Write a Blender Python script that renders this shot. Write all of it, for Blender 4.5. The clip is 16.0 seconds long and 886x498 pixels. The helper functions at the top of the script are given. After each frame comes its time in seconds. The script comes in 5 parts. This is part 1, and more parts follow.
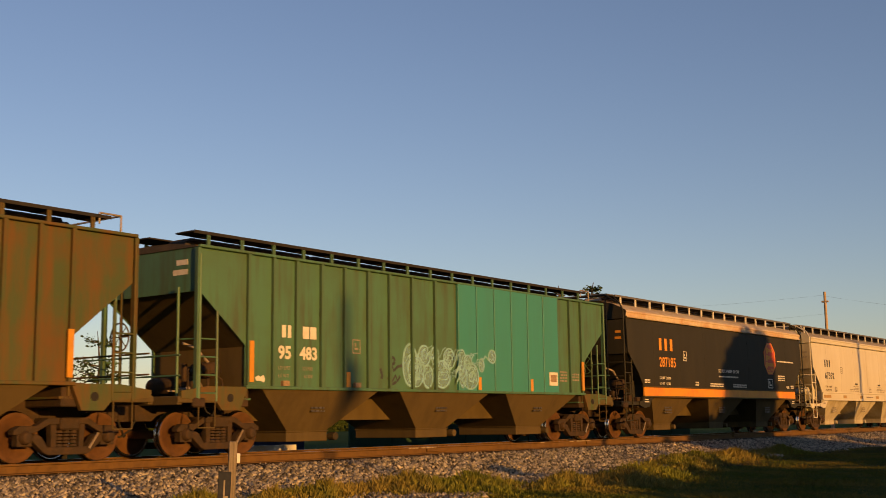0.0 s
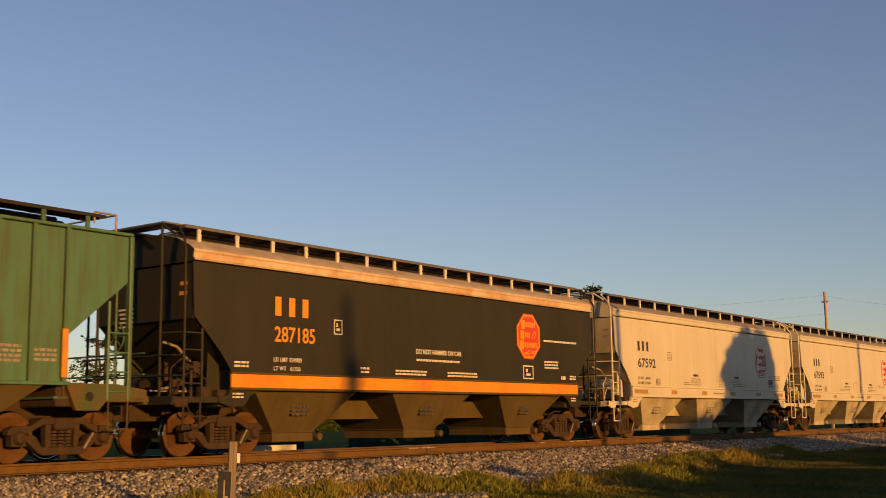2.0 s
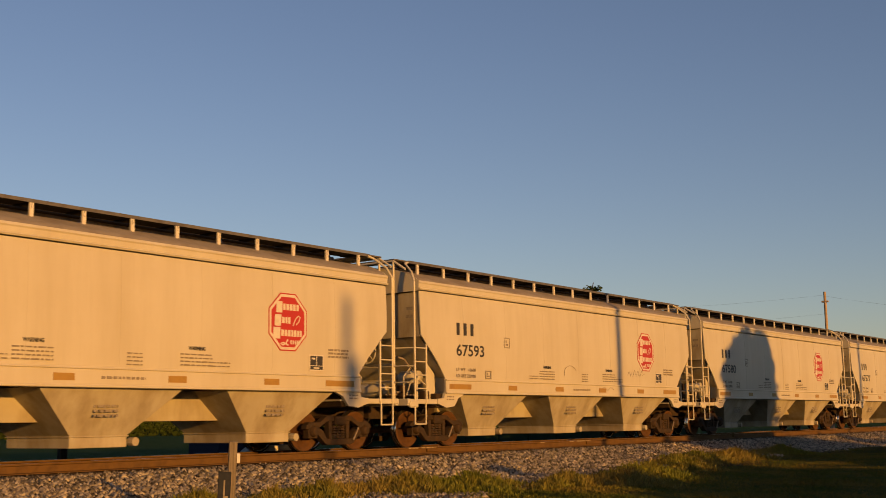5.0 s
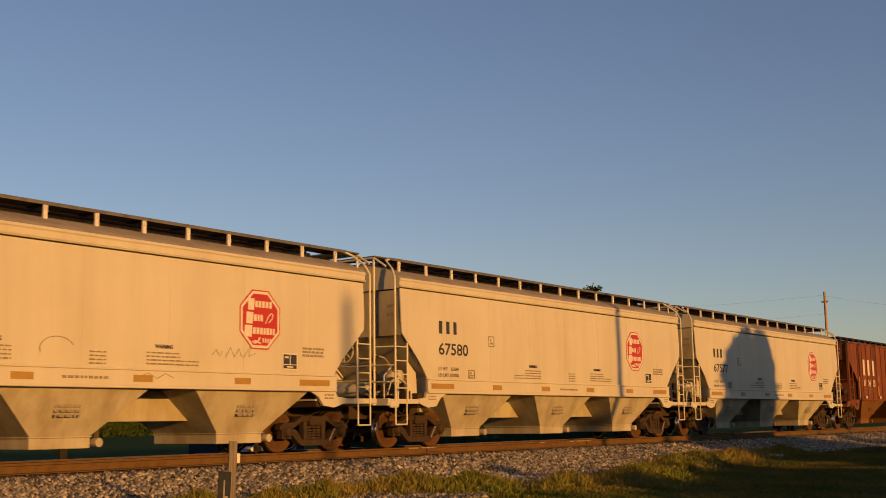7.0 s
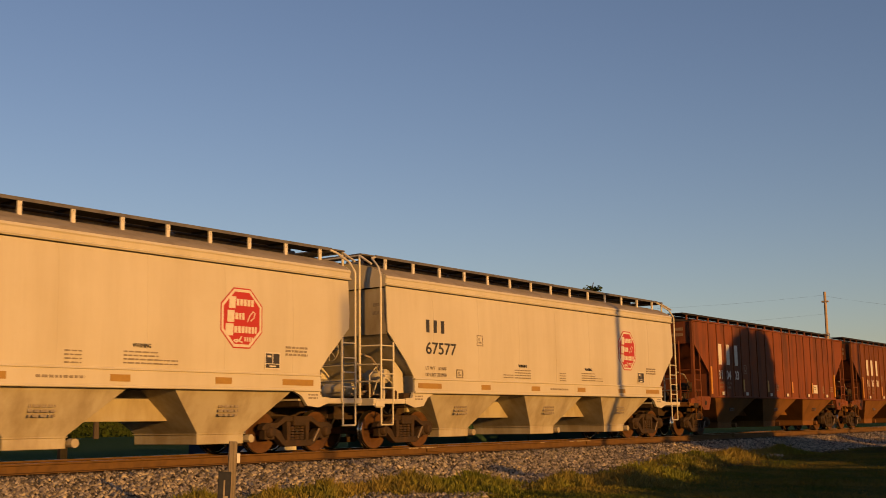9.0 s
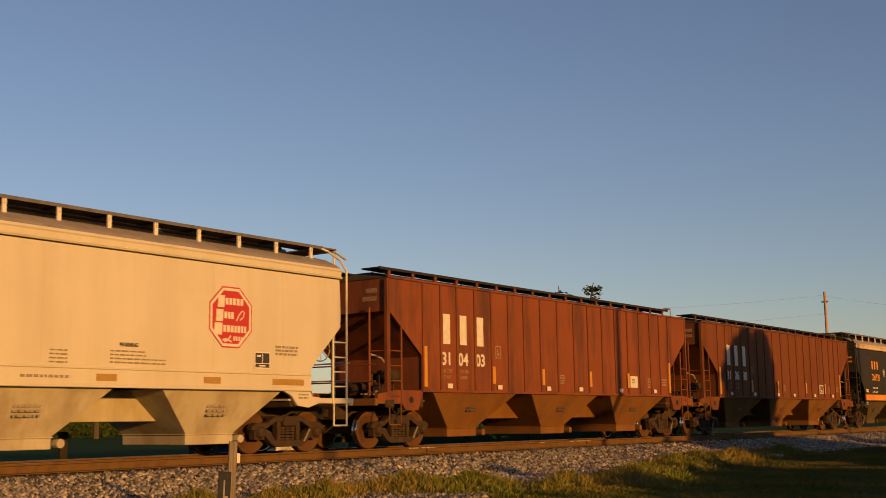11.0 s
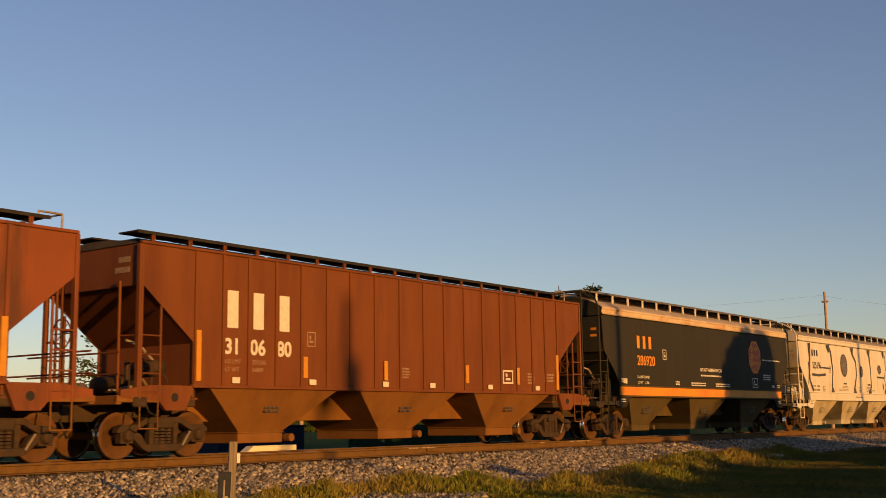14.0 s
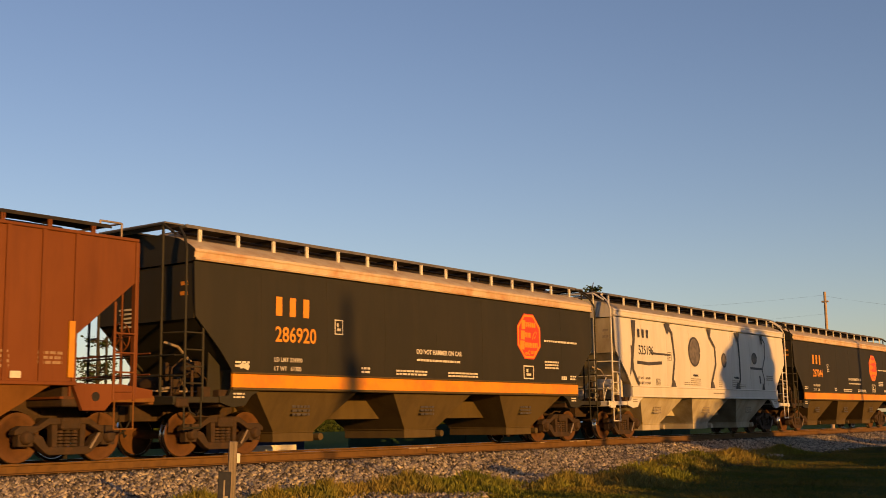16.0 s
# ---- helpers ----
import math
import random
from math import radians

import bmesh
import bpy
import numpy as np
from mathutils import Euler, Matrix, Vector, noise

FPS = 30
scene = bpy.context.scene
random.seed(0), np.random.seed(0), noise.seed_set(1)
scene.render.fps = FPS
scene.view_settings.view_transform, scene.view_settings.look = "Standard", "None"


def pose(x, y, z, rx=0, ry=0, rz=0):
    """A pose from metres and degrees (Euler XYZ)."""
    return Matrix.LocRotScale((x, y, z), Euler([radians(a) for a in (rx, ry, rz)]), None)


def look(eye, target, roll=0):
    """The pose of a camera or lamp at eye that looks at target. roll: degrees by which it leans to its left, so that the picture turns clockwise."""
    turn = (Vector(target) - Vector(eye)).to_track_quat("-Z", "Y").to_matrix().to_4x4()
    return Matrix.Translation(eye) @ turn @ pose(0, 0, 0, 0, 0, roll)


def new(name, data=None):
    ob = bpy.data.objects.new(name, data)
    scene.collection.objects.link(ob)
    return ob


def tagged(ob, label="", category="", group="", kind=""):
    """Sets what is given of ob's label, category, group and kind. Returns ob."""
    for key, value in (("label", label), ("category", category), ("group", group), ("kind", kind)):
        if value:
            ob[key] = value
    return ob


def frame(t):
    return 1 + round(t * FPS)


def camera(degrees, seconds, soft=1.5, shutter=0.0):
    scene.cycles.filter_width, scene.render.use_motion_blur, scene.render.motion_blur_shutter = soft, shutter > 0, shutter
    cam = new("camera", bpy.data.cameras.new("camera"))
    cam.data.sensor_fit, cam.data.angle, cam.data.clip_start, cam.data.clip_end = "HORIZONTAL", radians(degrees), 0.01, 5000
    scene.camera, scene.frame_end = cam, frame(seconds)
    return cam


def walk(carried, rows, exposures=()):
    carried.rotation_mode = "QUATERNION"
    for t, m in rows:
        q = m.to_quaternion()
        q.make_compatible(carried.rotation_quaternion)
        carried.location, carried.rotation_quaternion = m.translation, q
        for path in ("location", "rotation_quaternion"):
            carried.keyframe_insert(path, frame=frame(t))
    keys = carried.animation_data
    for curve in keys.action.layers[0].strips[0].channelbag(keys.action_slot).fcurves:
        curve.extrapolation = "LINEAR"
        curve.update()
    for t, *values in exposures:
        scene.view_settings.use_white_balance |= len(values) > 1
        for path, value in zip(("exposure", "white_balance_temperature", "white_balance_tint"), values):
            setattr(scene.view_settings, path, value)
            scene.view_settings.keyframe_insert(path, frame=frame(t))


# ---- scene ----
# The camera stands still beside the line; the train runs past it.
# World: x along the track, y across it (camera at negative y), z = 0 at the top of the rails.
cam = camera(42.0, 16.0, soft=0.85, shutter=0.12)
EYE = Vector((0.0, -19.146, 0.642))
CAM = Matrix.Translation(EYE) @ Matrix(((0.59858, -0.11005, -0.79347), (-0.80095, -0.09930, -0.59044), (-0.01381, 0.98895, -0.14759))).to_4x4()
walk(cam, [(0.0, CAM), (16.0, CAM)],
     exposures=[(t, stops - 0.02, 7580, 33) for t, stops in ((0.0, 0.28), (1.5, 0.28), (3.0, 0.10), (4.2, 0.02), (10.0, 0.03), (12.3, 0.20), (14.0, 0.28), (16.0, 0.38))])

# ---- light: a low sun behind the camera, clear evening sky ----
SUN_EL, SUN_AZ = 7.5, 0.30           # elevation in degrees; metres along x for each metre across
light_dir = Vector((SUN_AZ, 1.0, -math.tan(radians(SUN_EL)) * math.hypot(1, SUN_AZ))).normalized()
sun = new("sun", bpy.data.lights.new("sun", "SUN"))
sun.data.energy, sun.data.angle, sun.data.color = 5.0, radians(0.55), (1.0, 0.55, 0.12)
sun.matrix_world = look((0, 0, 0), light_dir)

world = bpy.data.worlds.new("evening_sky")
scene.world = world
world.use_nodes = True
wn = world.node_tree.nodes
sky = wn.new("ShaderNodeTexSky")
sky.sky_type, sky.sun_disc = "NISHITA", False
sky.sun_elevation = radians(SUN_EL)
sky.sun_rotation = math.atan2(-light_dir.x, -light_dir.y)
sky.air_density, sky.dust_density, sky.ozone_density = 1.0, 0.25, 2.8
wn["Background"].inputs["Strength"].default_value = 0.122
world.node_tree.links.new(sky.outputs["Color"], wn["Background"].inputs["Color"])


# ---- materials ----
GRIME = 0.76                          # everything here is dusty and weathered: darker than fresh paint


def mat(name, base, rough=0.6, metal=0.0, second=None, scale=3.0, amount=0.5, streak=0.0, bump=0.0, bump_scale=60.0,
        lo=0.45, hi=0.7, third=None, third_scale=0.6, random_tint=0.0, island=False):
    """A procedural surface: a base colour, patches of a second colour (stretched downward by streak), a broad third tone and fine relief."""
    m = bpy.data.materials.new(name)
    m.use_nodes = True
    n, k = m.node_tree.nodes, m.node_tree.links
    b = n["Principled BSDF"]
    base, second, third = [c and tuple(GRIME * v for v in c) for c in (base, second, third)]
    b.inputs["Roughness"].default_value, b.inputs["Metallic"].default_value = rough, metal
    if rough > 0.65:
        b.inputs["Specular IOR Level"].default_value = 0.2 if rough < 0.86 else 0.03
    tc = n.new("ShaderNodeTexCoord")
    col = n.new("ShaderNodeRGB")
    col.outputs[0].default_value = (*base, 1)
    out = col.outputs[0]

    def layer(out, colour, sc, a, l, h, stretch):
        mp = n.new("ShaderNodeMapping")
        mp.inputs["Scale"].default_value = (1, 1, 1.0 / (1.0 + stretch))
        k.new(tc.outputs["Object"], mp.inputs["Vector"])
        no = n.new("ShaderNodeTexNoise")
        no.inputs["Scale"].default_value, no.inputs["Detail"].default_value, no.inputs["Roughness"].default_value = sc, 7, 0.62
        k.new(mp.outputs[0], no.inputs["Vector"])
        r = n.new("ShaderNodeMapRange")
        r.inputs["From Min"].default_value, r.inputs["From Max"].default_value, r.inputs["To Max"].default_value = l, h, a
        k.new(no.outputs["Fac"], r.inputs["Value"])
        mx = n.new("ShaderNodeMix")
        mx.data_type = "RGBA"
        k.new(r.outputs[0], mx.inputs["Factor"])
        k.new(out, mx.inputs["A"])
        mx.inputs["B"].default_value = (*colour, 1)
        return mx.outputs["Result"], no

    if third:
        out, _ = layer(out, third, third_scale, 0.7, 0.42, 0.66, 0)
    if second:
        out, _ = layer(out, second, scale, amount, lo, hi, streak)
    if random_tint:
        src = n.new("ShaderNodeNewGeometry").outputs["Random Per Island"] if island else n.new("ShaderNodeObjectInfo").outputs["Random"]
        r = n.new("ShaderNodeMapRange")
        r.inputs["To Min"].default_value, r.inputs["To Max"].default_value = 1 - random_tint, 1 + random_tint
        k.new(src, r.inputs["Value"])
        hs = n.new("ShaderNodeHueSaturation")
        k.new(r.outputs[0], hs.inputs["Value"])
        k.new(out, hs.inputs["Color"])
        out = hs.outputs[0]
    k.new(out, b.inputs["Base Color"])
    if bump:
        no = n.new("ShaderNodeTexNoise")
        no.inputs["Scale"].default_value, no.inputs["Detail"].default_value = bump_scale, 5
        k.new(tc.outputs["Object"], no.inputs["Vector"])
        bp = n.new("ShaderNodeBump")
        bp.inputs["Strength"].default_value, bp.inputs["Distance"].default_value = bump, 0.02
        k.new(no.outputs["Fac"], bp.inputs["Height"])
        k.new(bp.outputs[0], b.inputs["Normal"])
    return m


M = dict(
    green=mat("weathered_green_paint", (0.056, 0.165, 0.090), 0.6, second=(0.062, 0.062, 0.022), scale=4.5, amount=0.7, streak=9, lo=0.47, hi=0.70, bump=0.2, bump_scale=3, third=(0.055, 0.124, 0.060), third_scale=0.8),
    teal=mat("patch_green_paint", (0.030, 0.235, 0.198), 0.5, second=(0.044, 0.20, 0.155), scale=2.0, amount=0.5, streak=5, bump=0.1, bump_scale=3),
    rustgreen=mat("rusted_green_paint", (0.062, 0.088, 0.036), 0.75, second=(0.160, 0.066, 0.017), scale=2.6, amount=0.7, streak=5, lo=0.44, hi=0.64, bump=0.25, bump_scale=8, third=(0.135, 0.060, 0.018), third_scale=0.9),
    red=mat("oxide_red_paint", (0.170, 0.053, 0.014), 0.7, second=(0.102, 0.031, 0.010), scale=1.8, amount=0.7, streak=6, bump=0.1, bump_scale=4, third=(0.196, 0.064, 0.019)),
    redworn=mat("faded_red_paint", (0.230, 0.066, 0.024), 0.75, second=(0.085, 0.036, 0.021), scale=1.5, amount=0.85, streak=5, lo=0.48, hi=0.66, bump=0.12, bump_scale=5, third=(0.178, 0.053, 0.020)),
    redhop=mat("dusty_red_hopper_paint", (0.205, 0.088, 0.022), 0.8, second=(0.120, 0.052, 0.014), scale=1.6, amount=0.8, streak=3, bump=0.15, bump_scale=12),
    black=mat("dark_grey_paint", (0.029, 0.027, 0.018), 0.7, second=(0.042, 0.036, 0.022), scale=2.0, amount=0.6, streak=6, bump=0.06, bump_scale=3, third=(0.024, 0.024, 0.016)),
    tan=mat("light_grey_paint", (0.62, 0.575, 0.455), 0.5, second=(0.49, 0.43, 0.30), scale=1.3, amount=0.55, streak=9, bump=0.06, bump_scale=2, third=(0.57, 0.515, 0.385)),
    white=mat("off_white_paint", (0.66, 0.63, 0.56), 0.55, second=(0.5, 0.44, 0.34), scale=2.0, amount=0.5, streak=8, bump=0.06, bump_scale=2),
    roof=mat("dusty_roof_paint", (0.50, 0.43, 0.32), 0.7, second=(0.33, 0.21, 0.12), scale=2.2, amount=0.75, bump=0.1, bump_scale=10, third=(0.44, 0.35, 0.25)),
    roofgrey=mat("grey_dusty_roof_sheet", (0.36, 0.315, 0.245), 0.75, second=(0.24, 0.19, 0.13), scale=2.4, amount=0.75, bump=0.12, bump_scale=12, third=(0.30, 0.255, 0.19)),
    eave=mat("stained_eave_paint", (0.62, 0.50, 0.34), 0.65, second=(0.46, 0.20, 0.07), scale=1.6, amount=0.8, bump=0.08, bump_scale=6, third=(0.52, 0.40, 0.25)),
    fieldgrass=mat("far_field_blades", (0.030, 0.046, 0.008), 0.9, second=(0.052, 0.056, 0.012), scale=0.2, amount=0.8, random_tint=0.3, island=True),
    paintmark=mat("worn_paint_mark", (0.42, 0.34, 0.22), 0.8, second=(0.17, 0.10, 0.04), scale=16, amount=0.9, lo=0.40, hi=0.58),
    roofdark=mat("dirty_shaded_roof", (0.060, 0.048, 0.036), 0.8, second=(0.120, 0.090, 0.060), scale=3, amount=0.6, bump=0.2, bump_scale=20),
    brownhop=mat("dusty_brown_hopper_paint", (0.100, 0.070, 0.027), 0.8, second=(0.058, 0.041, 0.018), scale=2.0, amount=0.7, streak=3, bump=0.15, bump_scale=12),
    orange=mat("orange_stripe_paint", (0.78, 0.30, 0.010), 0.5, second=(0.50, 0.13, 0.02), scale=1.6, amount=0.6, streak=0),
    yellow=mat("amber_reflector", (0.62, 0.27, 0.016), 0.4, second=(0.42, 0.18, 0.020), scale=5, amount=0.4),
    dullyellow=mat("dusty_amber_reflector", (0.40, 0.235, 0.045), 0.5, second=(0.28, 0.15, 0.04), scale=5, amount=0.6),
    mist=mat("thin_pale_spray", (0.24, 0.46, 0.50), 0.7, second=(0.14, 0.28, 0.28), scale=3, amount=0.6),
    paletan=mat("pale_bracket_paint", (0.74, 0.70, 0.60), 0.5, second=(0.55, 0.48, 0.36), scale=5, amount=0.5),
    logo_red=mat("emblem_red", (0.50, 0.035, 0.025), 0.5, second=(0.4, 0.05, 0.03), scale=4, amount=0.4),
    logo_orange=mat("emblem_orange", (0.60, 0.052, 0.012), 0.5, second=(0.50, 0.060, 0.018), scale=4, amount=0.4),
    letter_white=mat("white_lettering", (0.70, 0.66, 0.56), 0.6, second=(0.5, 0.42, 0.3), scale=9, amount=0.5),
    letter_black=mat("black_lettering", (0.03, 0.03, 0.032), 0.6, second=(0.08, 0.07, 0.06), scale=9, amount=0.5),
    letter_orange=mat("orange_lettering", (0.748, 0.289, 0.017), 0.6, second=(0.595, 0.238, 0.043), scale=9, amount=0.5),
    letter_grey=mat("faded_stencil", (0.25, 0.21, 0.16), 0.7, second=(0.4, 0.36, 0.3), scale=20, amount=0.8),
    letter_dim=mat("dusty_white_stencil", (0.34, 0.24, 0.15), 0.7, second=(0.2, 0.1, 0.05), scale=20, amount=0.8),
    graffiti=mat("pale_green_spray", (0.31, 0.62, 0.68), 0.6, second=(0.16, 0.36, 0.34), scale=4, amount=0.75),
    spray_dark=mat("dark_spray", (0.05, 0.045, 0.04), 0.6, second=(0.12, 0.1, 0.08), scale=4, amount=0.6),
    spray_haze=mat("thin_dark_spray", (0.17, 0.145, 0.12), 0.6, second=(0.07, 0.06, 0.055), scale=5, amount=0.8, lo=0.42, hi=0.6),
    iron=mat("brown_truck_iron", (0.046, 0.030, 0.018), 0.85, second=(0.078, 0.043, 0.021), scale=6, amount=0.8, bump=0.3, bump_scale=40),
    wheel=mat("rusty_wheel_steel", (0.115, 0.052, 0.020), 0.8, second=(0.062, 0.031, 0.013), scale=7, amount=0.7, bump=0.15, bump_scale=40),
    tread=mat("polished_tread", (0.62, 0.58, 0.52), 0.18, 1.0),
    dark=mat("shaded_black_iron", (0.022, 0.02, 0.018), 0.8, second=(0.05, 0.04, 0.03), scale=6, amount=0.6),
    grating=mat("galvanised_grating", (0.16, 0.15, 0.14), 0.6, 0.3, second=(0.08, 0.07, 0.06), scale=6, amount=0.7),
    steel=mat("pipe_steel", (0.30, 0.24, 0.18), 0.6, 0.2, second=(0.15, 0.1, 0.07), scale=10, amount=0.6),
    rail=mat("rusty_rail", (0.150, 0.078, 0.023), 0.8, second=(0.090, 0.048, 0.017), scale=4, amount=0.8, bump=0.2, bump_scale=30),
    railtop=mat("worn_rail_head", (0.42, 0.37, 0.32), 0.3, 1.0, second=(0.25, 0.16, 0.1), scale=5, amount=0.5),
    tie=mat("creosoted_wood", (0.06, 0.045, 0.032), 0.9, second=(0.11, 0.09, 0.07), scale=8, amount=0.7, bump=0.4, bump_scale=25, random_tint=0.3),
    stone=mat("crushed_limestone", (0.38, 0.325, 0.235), 0.9, second=(0.14, 0.114, 0.08), scale=7, amount=0.8, bump=0.3, bump_scale=60, random_tint=0.8, island=True, third=(0.29, 0.25, 0.19), third_scale=0.35),
    # bed far darker than the stone: shade between stones put into its colour
    bed=mat("shaded_ballast_bed", (0.038, 0.031, 0.022), 0.95, second=(0.075, 0.062, 0.045), scale=24, amount=0.9, bump=0.8, bump_scale=30),
    fargrass=mat("field_grass", (0.022, 0.058, 0.006), 0.95, second=(0.036, 0.064, 0.008), scale=1.0, amount=0.8, bump=0.5, bump_scale=20),
    tanhop=mat("dirty_darkened_grey_paint", (0.50, 0.455, 0.34), 0.7, second=(0.26, 0.20, 0.12), scale=1.6, amount=0.75, streak=2, lo=0.42, hi=0.68, bump=0.08, bump_scale=6, third=(0.42, 0.365, 0.25)),
    grass=mat("mown_grass", (0.048, 0.068, 0.010), 0.95, second=(0.088, 0.076, 0.016), scale=1.4, amount=0.8, bump=0.6, bump_scale=30, third=(0.032, 0.052, 0.009), third_scale=0.15),
    blade=mat("grass_blades", (0.078, 0.100, 0.012), 0.8, second=(0.200, 0.150, 0.030), scale=0.6, amount=0.9, random_tint=0.4, island=True, lo=0.42, hi=0.6),
    weed=mat("tall_weeds", (0.150, 0.165, 0.020), 0.8, second=(0.250, 0.185, 0.045), scale=0.35, amount=0.9, random_tint=0.35, island=True, lo=0.42, hi=0.58),
    leaf=mat("tree_leaves", (0.05, 0.085, 0.02), 0.7, second=(0.08, 0.10, 0.03), scale=3, amount=0.6, random_tint=0.4, island=True),
    bark=mat("tree_bark", (0.11, 0.085, 0.06), 0.9, second=(0.06, 0.045, 0.03), scale=10, amount=0.8, bump=0.6, bump_scale=25),
    pole=mat("weathered_pole_wood", (0.50, 0.36, 0.24), 0.9, second=(0.30, 0.22, 0.15), scale=12, amount=0.8, streak=10, bump=0.4, bump_scale=25),
    post=mat("grey_post_wood", (0.27, 0.22, 0.16), 0.9, second=(0.12, 0.10, 0.075), scale=25, amount=0.9, streak=14, bump=0.6, bump_scale=40),
    plate=mat("dark_number_plate", (0.016, 0.020, 0.032), 0.7, second=(0.04, 0.042, 0.05), scale=12, amount=0.6),
    wire=mat("black_cable", (0.03, 0.03, 0.03), 0.6),
    block=mat("white_painted_board", (0.78, 0.76, 0.70), 0.7, second=(0.55, 0.5, 0.42), scale=6, amount=0.4),
    fence=mat("dark_green_fence", (0.02, 0.06, 0.03), 0.8, second=(0.03, 0.07, 0.03), scale=3, amount=0.6),
    blue=mat("dark_blue_steel", (0.018, 0.027, 0.055), 0.8, second=(0.03, 0.035, 0.05), scale=2, amount=0.6, bump=0.1, bump_scale=5),
    shed=mat("pale_shed_wall", (0.55, 0.50, 0.44), 0.8, second=(0.4, 0.36, 0.3), scale=2, amount=0.5),
    shedroof=mat("brown_shed_roof", (0.16, 0.10, 0.07), 0.8, second=(0.1, 0.07, 0.05), scale=4, amount=0.6),
)


M["mist"].node_tree.nodes["Principled BSDF"].inputs["Alpha"].default_value = 0.46
M["graffiti"].node_tree.nodes["Principled BSDF"].inputs["Alpha"].default_value = 0.68


# ---- mesh helpers ----
def part(name, bm, material, parent=None, label="", smooth=False):
    me = bpy.data.meshes.new(name)
    bm.normal_update()
    bm.to_mesh(me)
    bm.free()
    me.materials.append(material)
    if smooth:
        for p in me.polygons:
            p.use_smooth = True
    ob = new(name, me)
    if parent:
        ob.parent = parent
    if label:
        ob["label"] = label
    return ob


def shared(name, me, parent, m, label=""):
    ob = new(name, me)
    ob.parent = parent
    ob.matrix_basis = m
    if label:
        ob["label"] = label
    return ob


def box(bm, x0, x1, y0, y1, z0, z1):
    v = [bm.verts.new((x, y, z)) for x in (x0, x1) for y in (y0, y1) for z in (z0, z1)]
    for f in ((0, 1, 3, 2), (4, 6, 7, 5), (0, 4, 5, 1), (2, 3, 7, 6), (0, 2, 6, 4), (1, 5, 7, 3)):
        bm.faces.new([v[i] for i in f])


def boxes(*dims):
    bm = bmesh.new()
    for d in dims:
        box(bm, *d)
    bmesh.ops.recalc_face_normals(bm, faces=bm.faces)
    return bm


def bevelled(w, *dims):
    bm = boxes(*dims)
    bmesh.ops.bevel(bm, geom=list(bm.edges), offset=w, segments=1, affect="EDGES")
    return bm


def prism(bm, pts, axis, a, b):
    """A closed outline pts (pairs) drawn out from a to b along an axis: 'y' takes (x, z), 'x' takes (y, z), 'z' takes (x, y)."""
    def at(p, c):
        return {"y": (p[0], c, p[1]), "x": (c, p[0], p[1]), "z": (p[0], p[1], c)}[axis]
    lo, hi = [bm.verts.new(at(p, a)) for p in pts], [bm.verts.new(at(p, b)) for p in pts]
    bm.faces.new(lo)
    bm.faces.new(hi[::-1])
    n = len(pts)
    for i in range(n):
        bm.faces.new((lo[i], hi[i], hi[(i + 1) % n], lo[(i + 1) % n]))
    return bm


def outline(pts, axis, a, b):
    bm = prism(bmesh.new(), pts, axis, a, b)
    bmesh.ops.recalc_face_normals(bm, faces=bm.faces)
    return bm


def rod(bm, p, q, r, seg=6, r2=None):
    p, q = Vector(p), Vector(q)
    d = q - p
    m = Matrix.Translation((p + q) / 2) @ d.to_track_quat("Z", "Y").to_matrix().to_4x4()
    bmesh.ops.create_cone(bm, cap_ends=True, segments=seg, radius1=r, radius2=r if r2 is None else r2, depth=d.length, matrix=m)


def rods(r, *lines, seg=6):
    bm = bmesh.new()
    for line in lines:
        for p, q in zip(line, line[1:]):
            rod(bm, p, q, r, seg)
    return bm


def lathe(profile, seg=28, caps=True):
    """Turns (radius, along) pairs round the y axis."""
    bm = bmesh.new()
    rings = []
    for r, a in profile:
        rings.append([bm.verts.new((r * math.cos(t), a, r * math.sin(t))) for t in (2 * math.pi * i / seg for i in range(seg))])
    for p, q in zip(rings, rings[1:]):
        for i in range(seg):
            bm.faces.new((p[i], p[(i + 1) % seg], q[(i + 1) % seg], q[i]))
    for ring in (rings[0], rings[-1]) if caps else ():
        bm.faces.new(ring)
    bmesh.ops.recalc_face_normals(bm, faces=bm.faces)
    return bm


def words(text, size, spread=1.0, weight=0.0):
    """The built-in letters as a flat mesh, upright in the x-z plane, read from negative y."""
    c = bpy.data.curves.new("lettering", "FONT")
    c.body, c.size, c.space_character, c.offset, c.extrude = text, size, spread, weight, 0.002
    c.resolution_u = 3
    o = bpy.data.objects.new("lettering", c)
    scene.collection.objects.link(o)
    dg = bpy.context.evaluated_depsgraph_get()
    me = bpy.data.meshes.new_from_object(o.evaluated_get(dg))
    bpy.data.objects.remove(o)
    bpy.data.curves.remove(c)
    bm = bmesh.new()
    bm.from_mesh(me)
    bpy.data.meshes.remove(me)
    bm.transform(Matrix.Rotation(radians(90), 4, "X"))
    return bm


def write(parent, text, x, z, size, material, y, squeeze=1.0, spread=1.0, weight=0.0):
    bm = words(text, size, spread, weight)
    bm.transform(Matrix.Translation((x, y, z)) @ Matrix.Diagonal((squeeze, 1, 1, 1)))
    return part("lettering", bm, material, parent)


